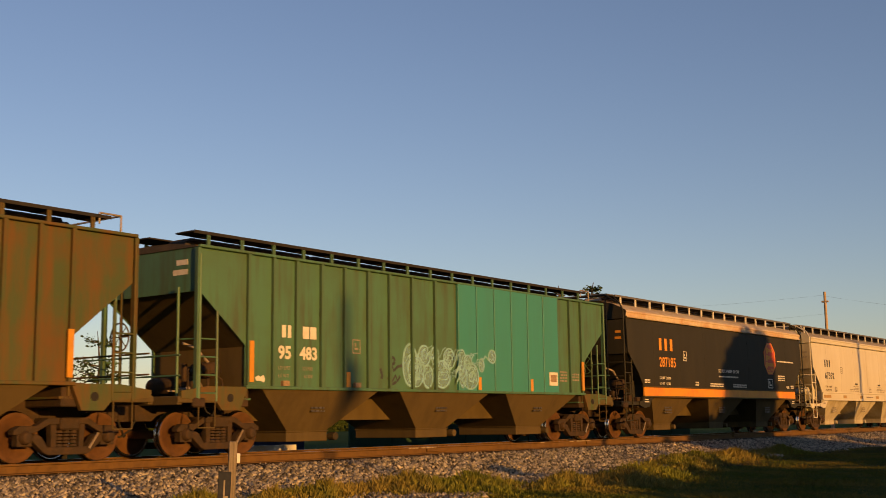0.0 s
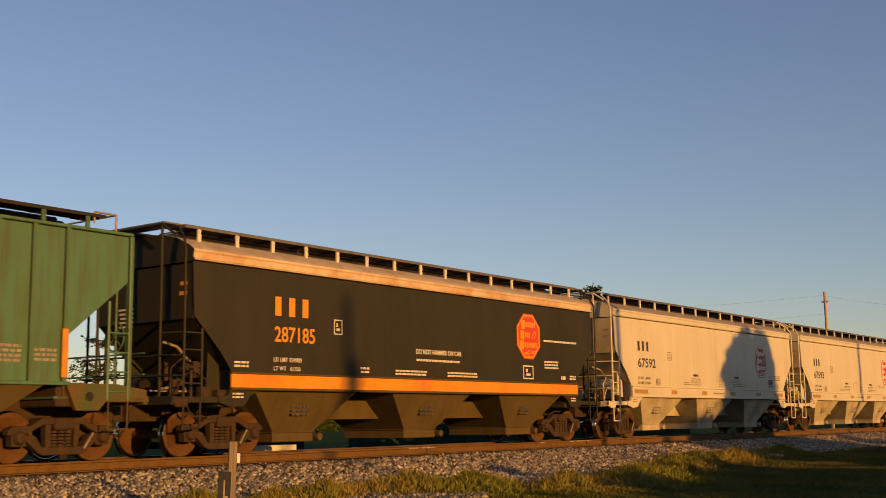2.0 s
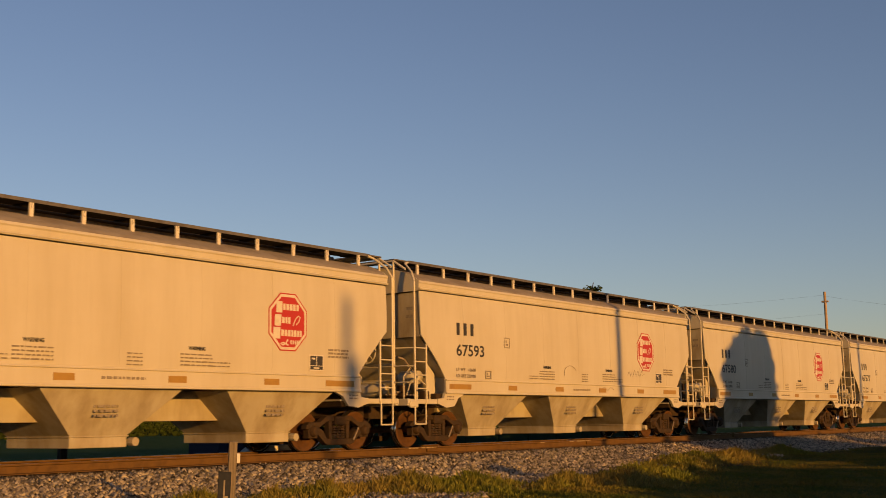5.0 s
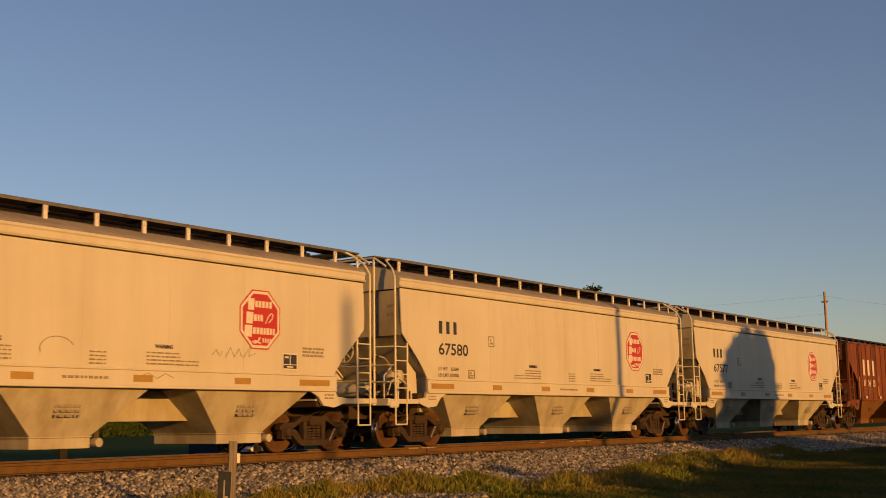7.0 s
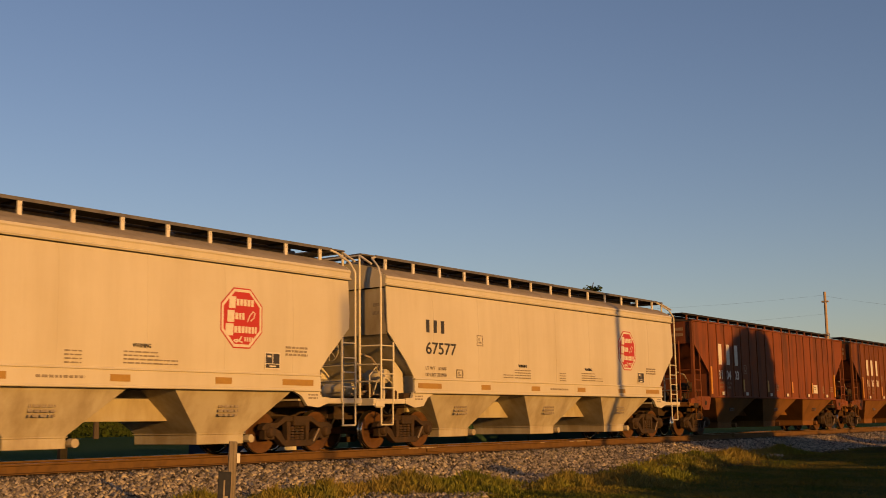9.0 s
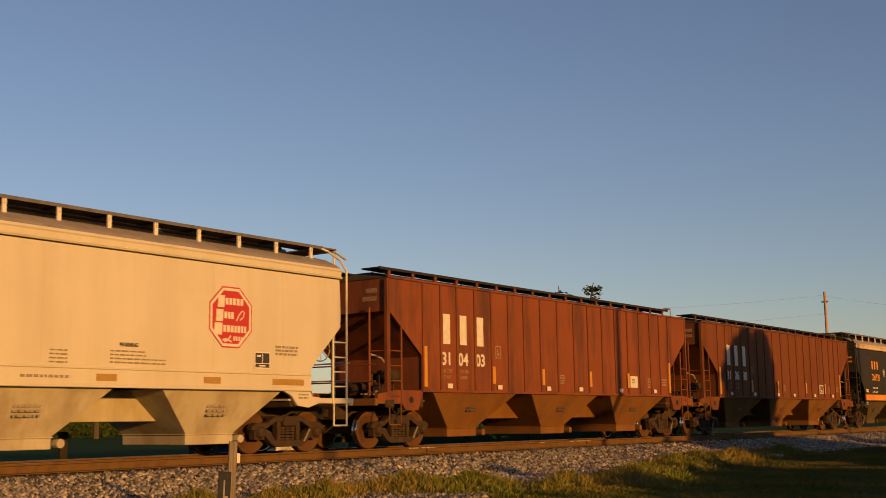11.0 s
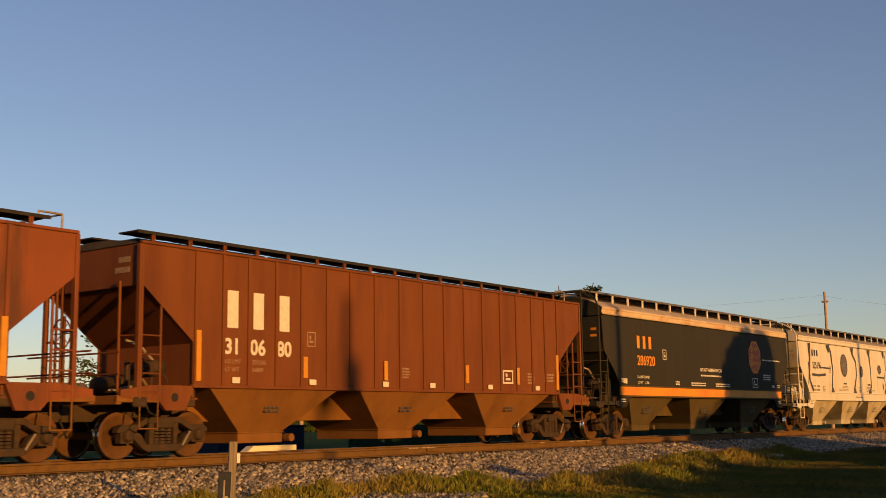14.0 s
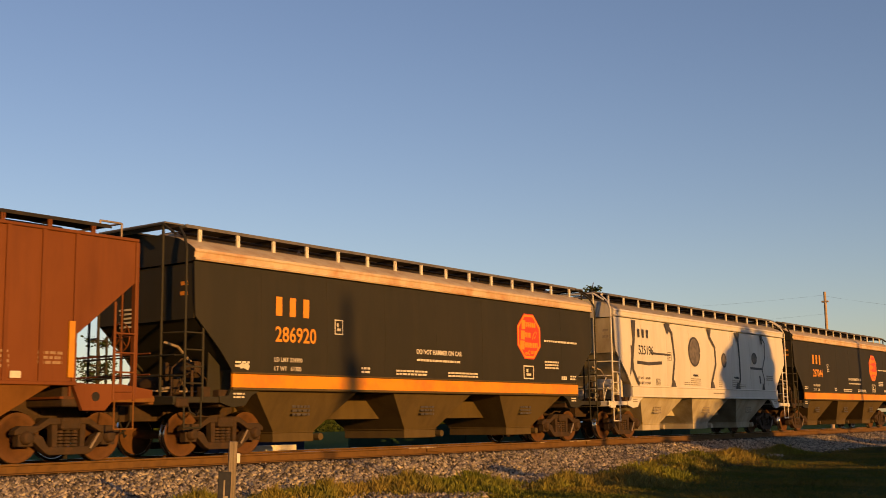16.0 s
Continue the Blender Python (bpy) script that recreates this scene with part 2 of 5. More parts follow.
def bars(parent, x, z, w, h, n, material, y, seed=0):
    """Writing too small to read: n lines as plain bars."""
    rnd = random.Random(seed + int(x * 100))
    bm = bmesh.new()
    for i in range(n):
        zz = z - i * max(h * 1.7, 0.07)
        xx = x
        while xx < x + w:
            l = rnd.uniform(0.05, 0.17)
            e = min(xx + l, x + w)
            box(bm, xx, e, y - 0.003, y + 0.002, zz, zz + h)
            xx = e + 0.03
    bmesh.ops.recalc_face_normals(bm, faces=bm.faces)
    return tagged(part("stencil", bm, material, parent), kind="stuff")


# ---- the wheels and trucks, shared meshes ----
R_WHEEL, AXLE = 0.45, 0.87            # wheel radius; half the wheelbase of a truck
W = 1.55                              # half the width of a car


def keep(bm, name, material, smooth=False):
    ob = part(name, bm, material, None, "", smooth)
    me = ob.data
    bpy.data.objects.remove(ob)
    return me


def wheel_mesh():
    s = 1
    prof = [(0.09, 0.70), (0.12, 0.70), (0.13, 0.735), (0.34, 0.765), (0.375, 0.80), (0.43, 0.805), (R_WHEEL - 0.004, 0.80),
            (R_WHEEL, 0.70), (R_WHEEL + 0.012, 0.685), (R_WHEEL + 0.025, 0.675), (R_WHEEL + 0.02, 0.655), (0.40, 0.65), (0.36, 0.68), (0.15, 0.665), (0.09, 0.66)]
    return lathe([(r, -a * s) for r, a in prof], 32)


MESH = {}


def wheelset_mesh():
    """Two wheels pressed on an axle, with bright treads."""
    tread = [(R_WHEEL - 0.01, -0.79), (R_WHEEL + 0.003, -0.785), (R_WHEEL + 0.0045, -0.70), (R_WHEEL + 0.014, -0.688), (R_WHEEL + 0.028, -0.676), (R_WHEEL + 0.024, -0.652), (0.41, -0.648), (0.40, -0.66)]
    me = bpy.data.meshes.new("wheelset")
    bm = bmesh.new()
    for make, index, turns in ((wheel_mesh, 0, (0, 180)), (lambda: lathe(tread, 32, False), 1, (0, 180)), (lambda: lathe([(0.08, -1.0), (0.085, -0.72), (0.085, 0.72), (0.08, 1.0)], 12), 0, (0,))):
        for turn in turns:
            one = make()
            one.transform(Matrix.Rotation(radians(turn), 4, "Z"))
            tmp = bpy.data.meshes.new("piece")
            for f in one.faces:
                f.material_index, f.smooth = index, True
            one.to_mesh(tmp)
            one.free()
            bm.from_mesh(tmp)
            bpy.data.meshes.remove(tmp)
    bm.to_mesh(me)
    bm.free()
    me.materials.append(M["wheel"])
    me.materials.append(M["tread"])
    return me


MESH["wheelset"] = wheelset_mesh()


def sideframe_mesh():
    bm = bmesh.new()
    a = AXLE
    # windows in the casting: built as separate bars round three openings
    top = [(-a - 0.24, 0.50), (-a - 0.24, 0.58), (-a - 0.12, 0.66), (-a + 0.22, 0.66), (-0.42, 0.80), (0.42, 0.80), (a - 0.22, 0.66), (a + 0.12, 0.66), (a + 0.24, 0.58), (a + 0.24, 0.50),
           (a - 0.18, 0.53), (0.40, 0.68), (-0.40, 0.68), (-a + 0.18, 0.53)]
    prism(bm, top, "y", -1.10, -0.92)
    prism(bm, [(-a + 0.18, 0.53), (-a + 0.12, 0.40), (-0.50, 0.19), (-0.40, 0.14), (0.40, 0.14), (0.50, 0.19), (a - 0.12, 0.40), (a - 0.18, 0.53), (a - 0.32, 0.47), (0.42, 0.28), (-0.42, 0.28), (-a + 0.32, 0.47)], "y", -1.10, -0.92)
    for sx in (-1, 1):
        prism(bm, [(sx * 0.24, 0.27), (sx * 0.34, 0.27), (sx * 0.36, 0.69), (sx * 0.24, 0.69)], "y", -1.09, -0.93)
        box(bm, sx * a - 0.15, sx * a + 0.15, -1.08, -0.90, 0.30, 0.60)
    bmesh.ops.recalc_face_normals(bm, faces=bm.faces)
    bmesh.ops.bevel(bm, geom=[e for e in bm.edges], offset=0.012, segments=1, affect="EDGES")
    return bm


def mirror_y(bm):
    bm.transform(Matrix.Diagonal((1, -1, 1, 1)))
    bmesh.ops.reverse_faces(bm, faces=bm.faces)
    return bm


MESH["sideframe"] = keep(sideframe_mesh(), "side_frame", M["iron"])
MESH["sideframe_far"] = keep(mirror_y(sideframe_mesh()), "side_frame", M["iron"])
MESH["cap"] = keep(lathe([(0.05, -1.19), (0.085, -1.185), (0.10, -1.17), (0.115, -1.12), (0.13, -1.08), (0.13, -1.0)], 16), "bearing_cap", M["iron"], True)
bm = bmesh.new()
for sx in (-0.15, 0.0, 0.15):
    for i in range(5):
        bmesh.ops.create_cone(bm, cap_ends=True, segments=10, radius1=0.075, radius2=0.06, depth=0.045, matrix=Matrix.Translation((sx, -1.02, 0.31 + i * 0.06)))
MESH["springs"] = keep(bm, "spring", M["iron"])

MESH["bolster"] = keep(bevelled(0.03, (-0.20, 0.20, -1.16, 1.16, 0.58, 0.80), (-0.12, 0.12, -0.35, 0.35, 0.78, 0.98)), "bolster", M["iron"])
MESH["brake"] = keep(rods(0.022, [(0.62, -1.13, 0.52), (0.42, -1.14, 0.24)]), "brake_lever", M["steel"])

WHEELSETS = []


def truck(car, x):
    t = new("truck")
    t.parent = car
    t.location = (x, 0, 0)
    shared("side_frame", MESH["sideframe"], t, Matrix())
    shared("side_frame", MESH["sideframe_far"], t, Matrix())
    tagged(shared("spring", MESH["springs"], t, Matrix()), kind="stuff")
    shared("bolster", MESH["bolster"], t, Matrix())
    shared("brake_lever", MESH["brake"], t, Matrix())
    for sx in (-AXLE, AXLE):
        shared("bearing_cap", MESH["cap"], t, pose(sx, 0, 0.455))
        o = shared("wheelset", MESH["wheelset"], t, pose(sx, 0, R_WHEEL + 0.004))
        WHEELSETS.append(o)
    return t


def sheet(rows, y_of, thick=0.03):
    """A side sheet in horizontal strips: rows of (z, x0, x1); y_of(z) is its outer face."""
    bm = bmesh.new()
    prev = None
    for z, x0, x1 in rows:
        y = y_of(z)
        cur = [bm.verts.new(c) for c in ((x0, y, z), (x1, y, z), (x1, y + thick, z), (x0, y + thick, z))]
        if prev:
            for i in range(4):
                bm.faces.new((prev[i], prev[(i + 1) % 4], cur[(i + 1) % 4], cur[i]))
        else:
            bm.faces.new(cur[::-1])
        prev = cur
    bm.faces.new(prev)
    bmesh.ops.recalc_face_normals(bm, faces=bm.faces)
    return bm


def pyramid(x0, x1, y0, y1, z1, a0, a1, b0, b1, z0):
    bm = bmesh.new()
    t = [bm.verts.new(p) for p in ((x0, y0, z1), (x1, y0, z1), (x1, y1, z1), (x0, y1, z1))]
    b = [bm.verts.new(p) for p in ((a0, b0, z0), (a1, b0, z0), (a1, b1, z0), (a0, b1, z0))]
    bm.faces.new(t)
    bm.faces.new(b[::-1])
    for i in range(4):
        bm.faces.new((t[i], b[i], b[(i + 1) % 4], t[(i + 1) % 4]))
    bmesh.ops.recalc_face_normals(bm, faces=bm.faces)
    return bm


def end_gear(car, L, at, d, smooth, body, metal):
    """Platform, ladder, posts, brake gear and coupler at one end; at: x of the side's corner, d: +1 where the car lies to +x."""
    def X(u):
        return at + d * u

    def span(a, b):
        return (min(X(a), X(b)), max(X(a), X(b)))
    part("end_sill", bevelled(0.012, (*span(-0.42, -0.30), -1.5, 1.5, 1.03, 1.20), (*span(-0.42, 1.15), -1.52, -1.42, 1.07, 1.19), (*span(-0.42, 1.15), 1.42, 1.52, 1.07, 1.19)), body, car)
    part("end_platform", boxes((*span(-0.30, 1.6), -1.42, -0.45, 1.13, 1.17), (*span(-0.30, 1.6), 0.45, 1.42, 1.13, 1.17)), metal, car)
    part("draft_sill", bevelled(0.01, (*span(-0.5, 2.6), -0.33, 0.33, 0.72, 1.12)), M["iron"], car)
    part("body_bolster", bevelled(0.02, (*span(0.85, 1.55), -1.42, 1.42, 0.99, 1.34)), M["iron"], car)
    # coupler with its knuckle
    bm = boxes((*span(-0.85, -0.5), -0.10, 0.10, 0.78, 0.96))
    prism(bm, [(X(-0.80), -0.17), (X(-0.95), -0.12), (X(-0.93), 0.05), (X(-0.80), 0.18), (X(-0.70), 0.12), (X(-0.70), -0.12)], "z", 0.72, 1.02)
    bmesh.ops.recalc_face_normals(bm, faces=bm.faces)
    part("coupler", bm, M["iron"], car)
    part("air_hose", rods(0.02, [(X(-0.5), -0.35, 0.75), (X(-0.62), -0.33, 0.55), (X(-0.75), -0.22, 0.42), (X(-0.88), -0.1, 0.45)]), M["dark"], car)
    top = 4.36 if smooth else 4.30
    if smooth:
        for sy in (-1, 1):
            ya, yb = sorted((sy * 1.20, sy * 1.23))
            part("side_web", outline([(X(0.72), 2.10), (X(1.02), 1.84), (X(1.05), 1.30), (X(0.98), 1.10), (X(0.62), 1.10), (X(0.70), 1.5)], "y", ya, yb), body, car)
            ya, yb = sorted((sy * 1.47, sy * 1.545))
            part("sill_bracket", outline([(X(1.06), 1.36), (X(1.95), 1.36), (X(1.62), 1.22), (X(1.45), 1.02), (X(1.10), 0.98), (X(0.75), 1.08), (X(0.75), 1.20), (X(1.0), 1.22)], "y", ya, yb), body, car)
            bars(car, min(X(1.12), X(1.42)), 1.24, 0.30, 0.035, 2, M["letter_grey"] if body != M["black"] else M["letter_white"], -1.548, 1) if sy < 0 else None
    for sy in (-1, 1):
        y = sy * 1.53
        u0, u1, high = (-0.16, 0.30, 2.55) if smooth else (0.09, 0.55, 2.92)
        lad = rods(0.028, [(X(u0), y, 1.1), (X(u0), y, top - 0.25)], [(X(u1), y, 1.1), (X(u1), y, high)])
        if smooth:
            for a, b in (((X(-0.16), y, top - 0.25), (X(-0.10), sy * 1.40, top)), ((X(-0.10), sy * 1.40, top), (X(0.02), sy * 1.10, top + 0.24)), ((X(0.02), sy * 1.10, top + 0.24), (X(0.20), sy * 1.06, top + 0.29))):
                rod(lad, a, b, 0.028)
        part("ladder_post", lad, metal, car)
        for z in (1.45, 1.78, 2.11, 2.45) if smooth else (1.26, 1.62, 1.98, 2.34):
            part("ladder_rung", rods(0.018, [(X(u0), y, z), (X(u1), y, z)]), metal, car)
        part("step_stirrup", rods(0.021 if smooth else 0.015, [(X(u0), y, 1.1), (X(u0), y, 0.58), (X(u1 - 0.03), y, 0.58), (X(u1 - 0.03), y, 1.1)]), metal if smooth else body, car)
        # end ladder beside the corner
        part("end_post", rods(0.03, [(X(-0.32 if smooth else -0.02), sy * 1.0, 1.15), (X(-0.32 if smooth else -0.02), sy * 1.0, top - 0.9 if not smooth else 4.64)]), metal, car)
        for z in ((1.6, 2.0, 2.45) if smooth else (2.34,)):
            part("ladder_rung", rods(0.018, [(X(u0), y, z), (X(-0.32 if smooth else -0.02), sy * 1.0, z)]), metal, car)
    if smooth:
        part("end_hoop", rods(0.028, [(X(-0.32), -1.38, 4.40), (X(-0.32), -1.0, 4.64), (X(-0.32), 1.0, 4.64), (X(-0.32), 1.38, 4.40)]), metal, car)
        part("end_walk", bevelled(0.006, (*span(-0.34, 0.16), -1.06, 1.06, 4.655, 4.69)), M["grating"], car)
    part("handrail", rods(0.018, [(X(-0.34), -1.45, 2.0), (X(-0.34), 1.45, 2.0)], [(X(-0.34), -1.45, 1.6), (X(-0.34), 1.45, 1.6)]), metal, car)


def brake_gear(car, X, gear):
    bm = bmesh.new()
    rod(bm, (X(0.55), -1.1, 1.75), (X(0.55), -0.55, 1.75), 0.17, 12)
    rod(bm, (X(0.55), -0.55, 1.75), (X(0.55), -0.25, 1.75), 0.10, 10)
    part("brake_cylinder", bm, gear, car, smooth=True)
    part("air_reservoir", lathe([(0.02, -0.35), (0.15, -0.30), (0.19, -0.2), (0.19, 0.5), (0.15, 0.6), (0.02, 0.65)], 14), gear, car, smooth=True).location = (X(0.45), 0.2, 1.45)
    bm = bevelled(0.02, (X(0.15) - 0.08, X(0.15) + 0.08, -0.95, -0.75, 1.25, 1.55), (X(0.2) - 0.05, X(0.2) + 0.05, -0.6, -0.5, 1.2, 1.9))
    part("control_valve", bm, M["iron"], car)
    part("brake_pipe", rods(0.03, [(X(-0.2), -0.9, 1.35), (X(0.2), -0.85, 1.4), (X(0.5), -0.6, 1.6), (X(0.9), -0.4, 1.3)]), M["steel"], car)
    part("brake_pipe", rods(0.03, [(X(0.55), -0.9, 1.9), (X(0.2), -0.9, 2.2), (X(0.0), -0.7, 2.3)]), M["steel"], car)


def brake_clutter(car, X, light):
    """Hoses, rods and lugs crowded on the end platform."""
    part("retainer_pipe", rods(0.016, [(X(-0.25), -1.25, 1.2), (X(-0.22), -1.22, 1.75), (X(0.1), -1.15, 1.95), (X(0.4), -0.95, 1.85)]), light, car)
    part("retainer_pipe", rods(0.014, [(X(0.75), -1.2, 1.15), (X(0.7), -1.2, 1.55), (X(0.5), -1.15, 1.7), (X(0.2), -1.1, 1.62), (X(0.05), -1.1, 1.3)]), light, car)
    part("brake_rod", rods(0.02, [(X(-0.3), -0.7, 1.32), (X(1.0), -1.05, 1.30)]), M["steel"], car)
    part("brake_lever", bevelled(0.008, (X(0.28) - 0.03, X(0.28) + 0.03, -1.26, -1.22, 1.18, 1.78)), light, car)
    part("slack_adjuster", bevelled(0.02, (X(0.62) - 0.11, X(0.62) + 0.11, -1.3, -1.12, 1.18, 1.40)), M["iron"], car)
    part("push_pole_pocket", bevelled(0.03, (X(-0.20) - 0.16, X(-0.20) + 0.16, -1.56, -1.46, 0.98, 1.17)), light, car)
    part("drain_hose", rods(0.018, [(X(0.1), -1.3, 1.1), (X(0.16), -1.34, 0.9), (X(0.32), -1.34, 0.82), (X(0.46), -1.3, 0.95)]), M["dark"], car)


def brake_wheel(car, x, d, material):
    bm = bmesh.new()
    n = 20
    for i in range(n):
        a, b = 2 * math.pi * i / n, 2 * math.pi * (i + 1) / n
        rod(bm, (x, 0.28 * math.cos(a) - 0.6, 2.35 + 0.28 * math.sin(a)), (x, 0.28 * math.cos(b) - 0.6, 2.35 + 0.28 * math.sin(b)), 0.016, 5)
    for i in range(4):
        a = math.pi * i / 4
        rod(bm, (x, 0.28 * math.cos(a) - 0.6, 2.35 + 0.28 * math.sin(a)), (x, -0.28 * math.cos(a) - 0.6, 2.35 - 0.28 * math.sin(a)), 0.012, 4)
    part("brake_wheel", bm, material, car)


def roof_walk(car, L, y_in, y_out, z, z_roof, step, u0, u1, post_mat, board_mat, trough, hatch):
    """Two running boards on stanchions along the roof, with the hatch trough between."""
    # boards, brackets and hatch covers take near-black colours for the shade under the walk
    for sy in (-1, 1):
        a, b = sorted((sy * y_in, sy * y_out))
        part("running_board", bevelled(0.008, (u0, u1, a, b, z - 0.035, z)), board_mat, car)
        e = sy * (y_out + 0.006)
        part("board_edge", boxes((u0, u1, min(e, e - sy * 0.02), max(e, e - sy * 0.02), z - 0.06, z + 0.006)), M["grating"] if hatch < 0 else M["dark"], car)
        n = max(2, round((u1 - u0) / step))
        me = keep(boxes((-0.042, 0.042, -0.02, 0.02, z_roof, z - 0.03)), "stanchion", post_mat)
        me2 = keep(outline([(sy * y_out, z - 0.04), (sy * y_in, z - 0.04), (sy * y_out, z - 0.17)], "x", -0.012, 0.012), "bracket", M["dark"])
        for i in range(n + 1):
            u = u0 + 0.4 + (u1 - u0 - 0.8) * i / n
            shared("stanchion", me, car, pose(u, sy * (y_out - 0.02), 0))
            if sy < 0:
                shared("bracket", me2, car, pose(u, 0, 0))
    part("hatch_trough", bevelled(0.03, (u0 + 0.4, u1 - 0.4, -0.30, 0.30, z_roof - 0.1, z - hatch - 0.05)), trough, car)
    for i in range(4):
        a = u0 + 0.5 + i * (u1 - u0 - 1.0) / 4
        part("hatch_cover", bevelled(0.03, (a, a + (u1 - u0 - 1.4) / 4, -0.36, 0.36, z - hatch - 0.09, z - hatch)), M["roofdark"], car)


def octagon(parent, x, z, w, h, y, fill, rim, mark):
    def oct_pts(k):
        a, b, c = w / 2 * k, h / 2 * k, 0.30 * w * k
        return [(x - a + c, z + b), (x + a - c, z + b), (x + a, z + b - c), (x + a, z - b + c), (x + a - c, z - b), (x - a + c, z - b), (x - a, z - b + c), (x - a, z + b - c)]
    e = part("emblem", outline(oct_pts(1.0), "y", y - 0.002, y + 0.004), fill, parent, "octagonal painted emblem with plain bars")
    bm = bmesh.new()
    o, i_ = oct_pts(0.955), oct_pts(0.865)
    for k in range(8):
        m = (k + 1) % 8
        prism(bm, [o[k], o[m], i_[m], i_[k]], "y", y - 0.005, y - 0.001)
    bmesh.ops.recalc_face_normals(bm, faces=bm.faces)
    part("emblem_rim", bm, rim, e)
    rnd = random.Random(5)
    ya, yb = y - 0.007, y - 0.001
    for dz, start, wide, end in ((0.25, -0.31, 0.15, 0.28), (0.02, -0.35, 0.16, 0.06), (-0.20, -0.39, 0.18, 0.36)):
        lean = 0.012 * w
        u0, u1, z0, z1 = x + start * w, x + (start + wide) * w, z + (dz - 0.095) * h, z + (dz + 0.10) * h
        part("emblem_bar", outline([(u0, z0), (u1, z0), (u1 + lean, z1), (u0 + lean, z1)], "y", ya, yb), mark, e)
        u = start + wide + 0.03
        while u < end - 0.03:
            l = rnd.uniform(0.048, 0.07)
            k = min(x + (u + l) * w, x + end * w)
            part("emblem_bar", boxes((x + u * w, k, ya, yb, z + (dz - 0.045) * h, z + (dz + 0.065) * h)), mark, e)
            u += l + 0.022
    # the looping flourish and its short tail of script, as plain strokes
    ribbon(e, "emblem_stroke", [(x + p * w, z + q * h) for p, q in ((0.13, -0.06), (0.19, 0.05), (0.27, 0.12), (0.32, 0.10), (0.29, 0.02), (0.21, -0.04))], 0.022 * w, mark, y - 0.004)
    ribbon(e, "emblem_stroke", [(x + p * w, z + q * h) for p, q in ((0.0, -0.30), (-0.06, -0.37), (-0.13, -0.40), (-0.20, -0.375), (-0.12, -0.36), (0.02, -0.40))], 0.03 * w, mark, y - 0.004)
    for u in (0.06, 0.12, 0.18, 0.24):
        part("emblem_bar", boxes((x + u * w, x + (u + 0.035) * w, ya, yb, z - 0.38 * h, z - 0.31 * h)), mark, e)


def mark_bars(parent, x, z, h, pitch, material, y):
    """The owner's mark: three plain bars in the colour of the lettering."""
    for i in range(3):
        part("mark_block", bevelled(0.002, (x + i * pitch, x + i * pitch + pitch * 0.44, y - 0.004, y + 0.002, z, z + h)), material, parent)


def frame_box(parent, x, z, w, h, y, material, t=0.025, inner=True):
    bm = boxes((x, x + w, y - 0.003, y + 0.002, z, z + t), (x, x + w, y - 0.003, y + 0.002, z + h - t, z + h), (x, x + t, y - 0.003, y + 0.002, z + t, z + h - t), (x + w - t, x + w, y - 0.003, y + 0.002, z + t, z + h - t))
    if inner:
        box(bm, x + w * 0.28, x + w * 0.72, y - 0.003, y + 0.002, z + h * 0.25, z + h * 0.42)
        box(bm, x + w * 0.28, x + w * 0.45, y - 0.003, y + 0.002, z + h * 0.5, z + h * 0.75)
    bmesh.ops.recalc_face_normals(bm, faces=bm.faces)
    part("stencil_frame", bm, material, parent)


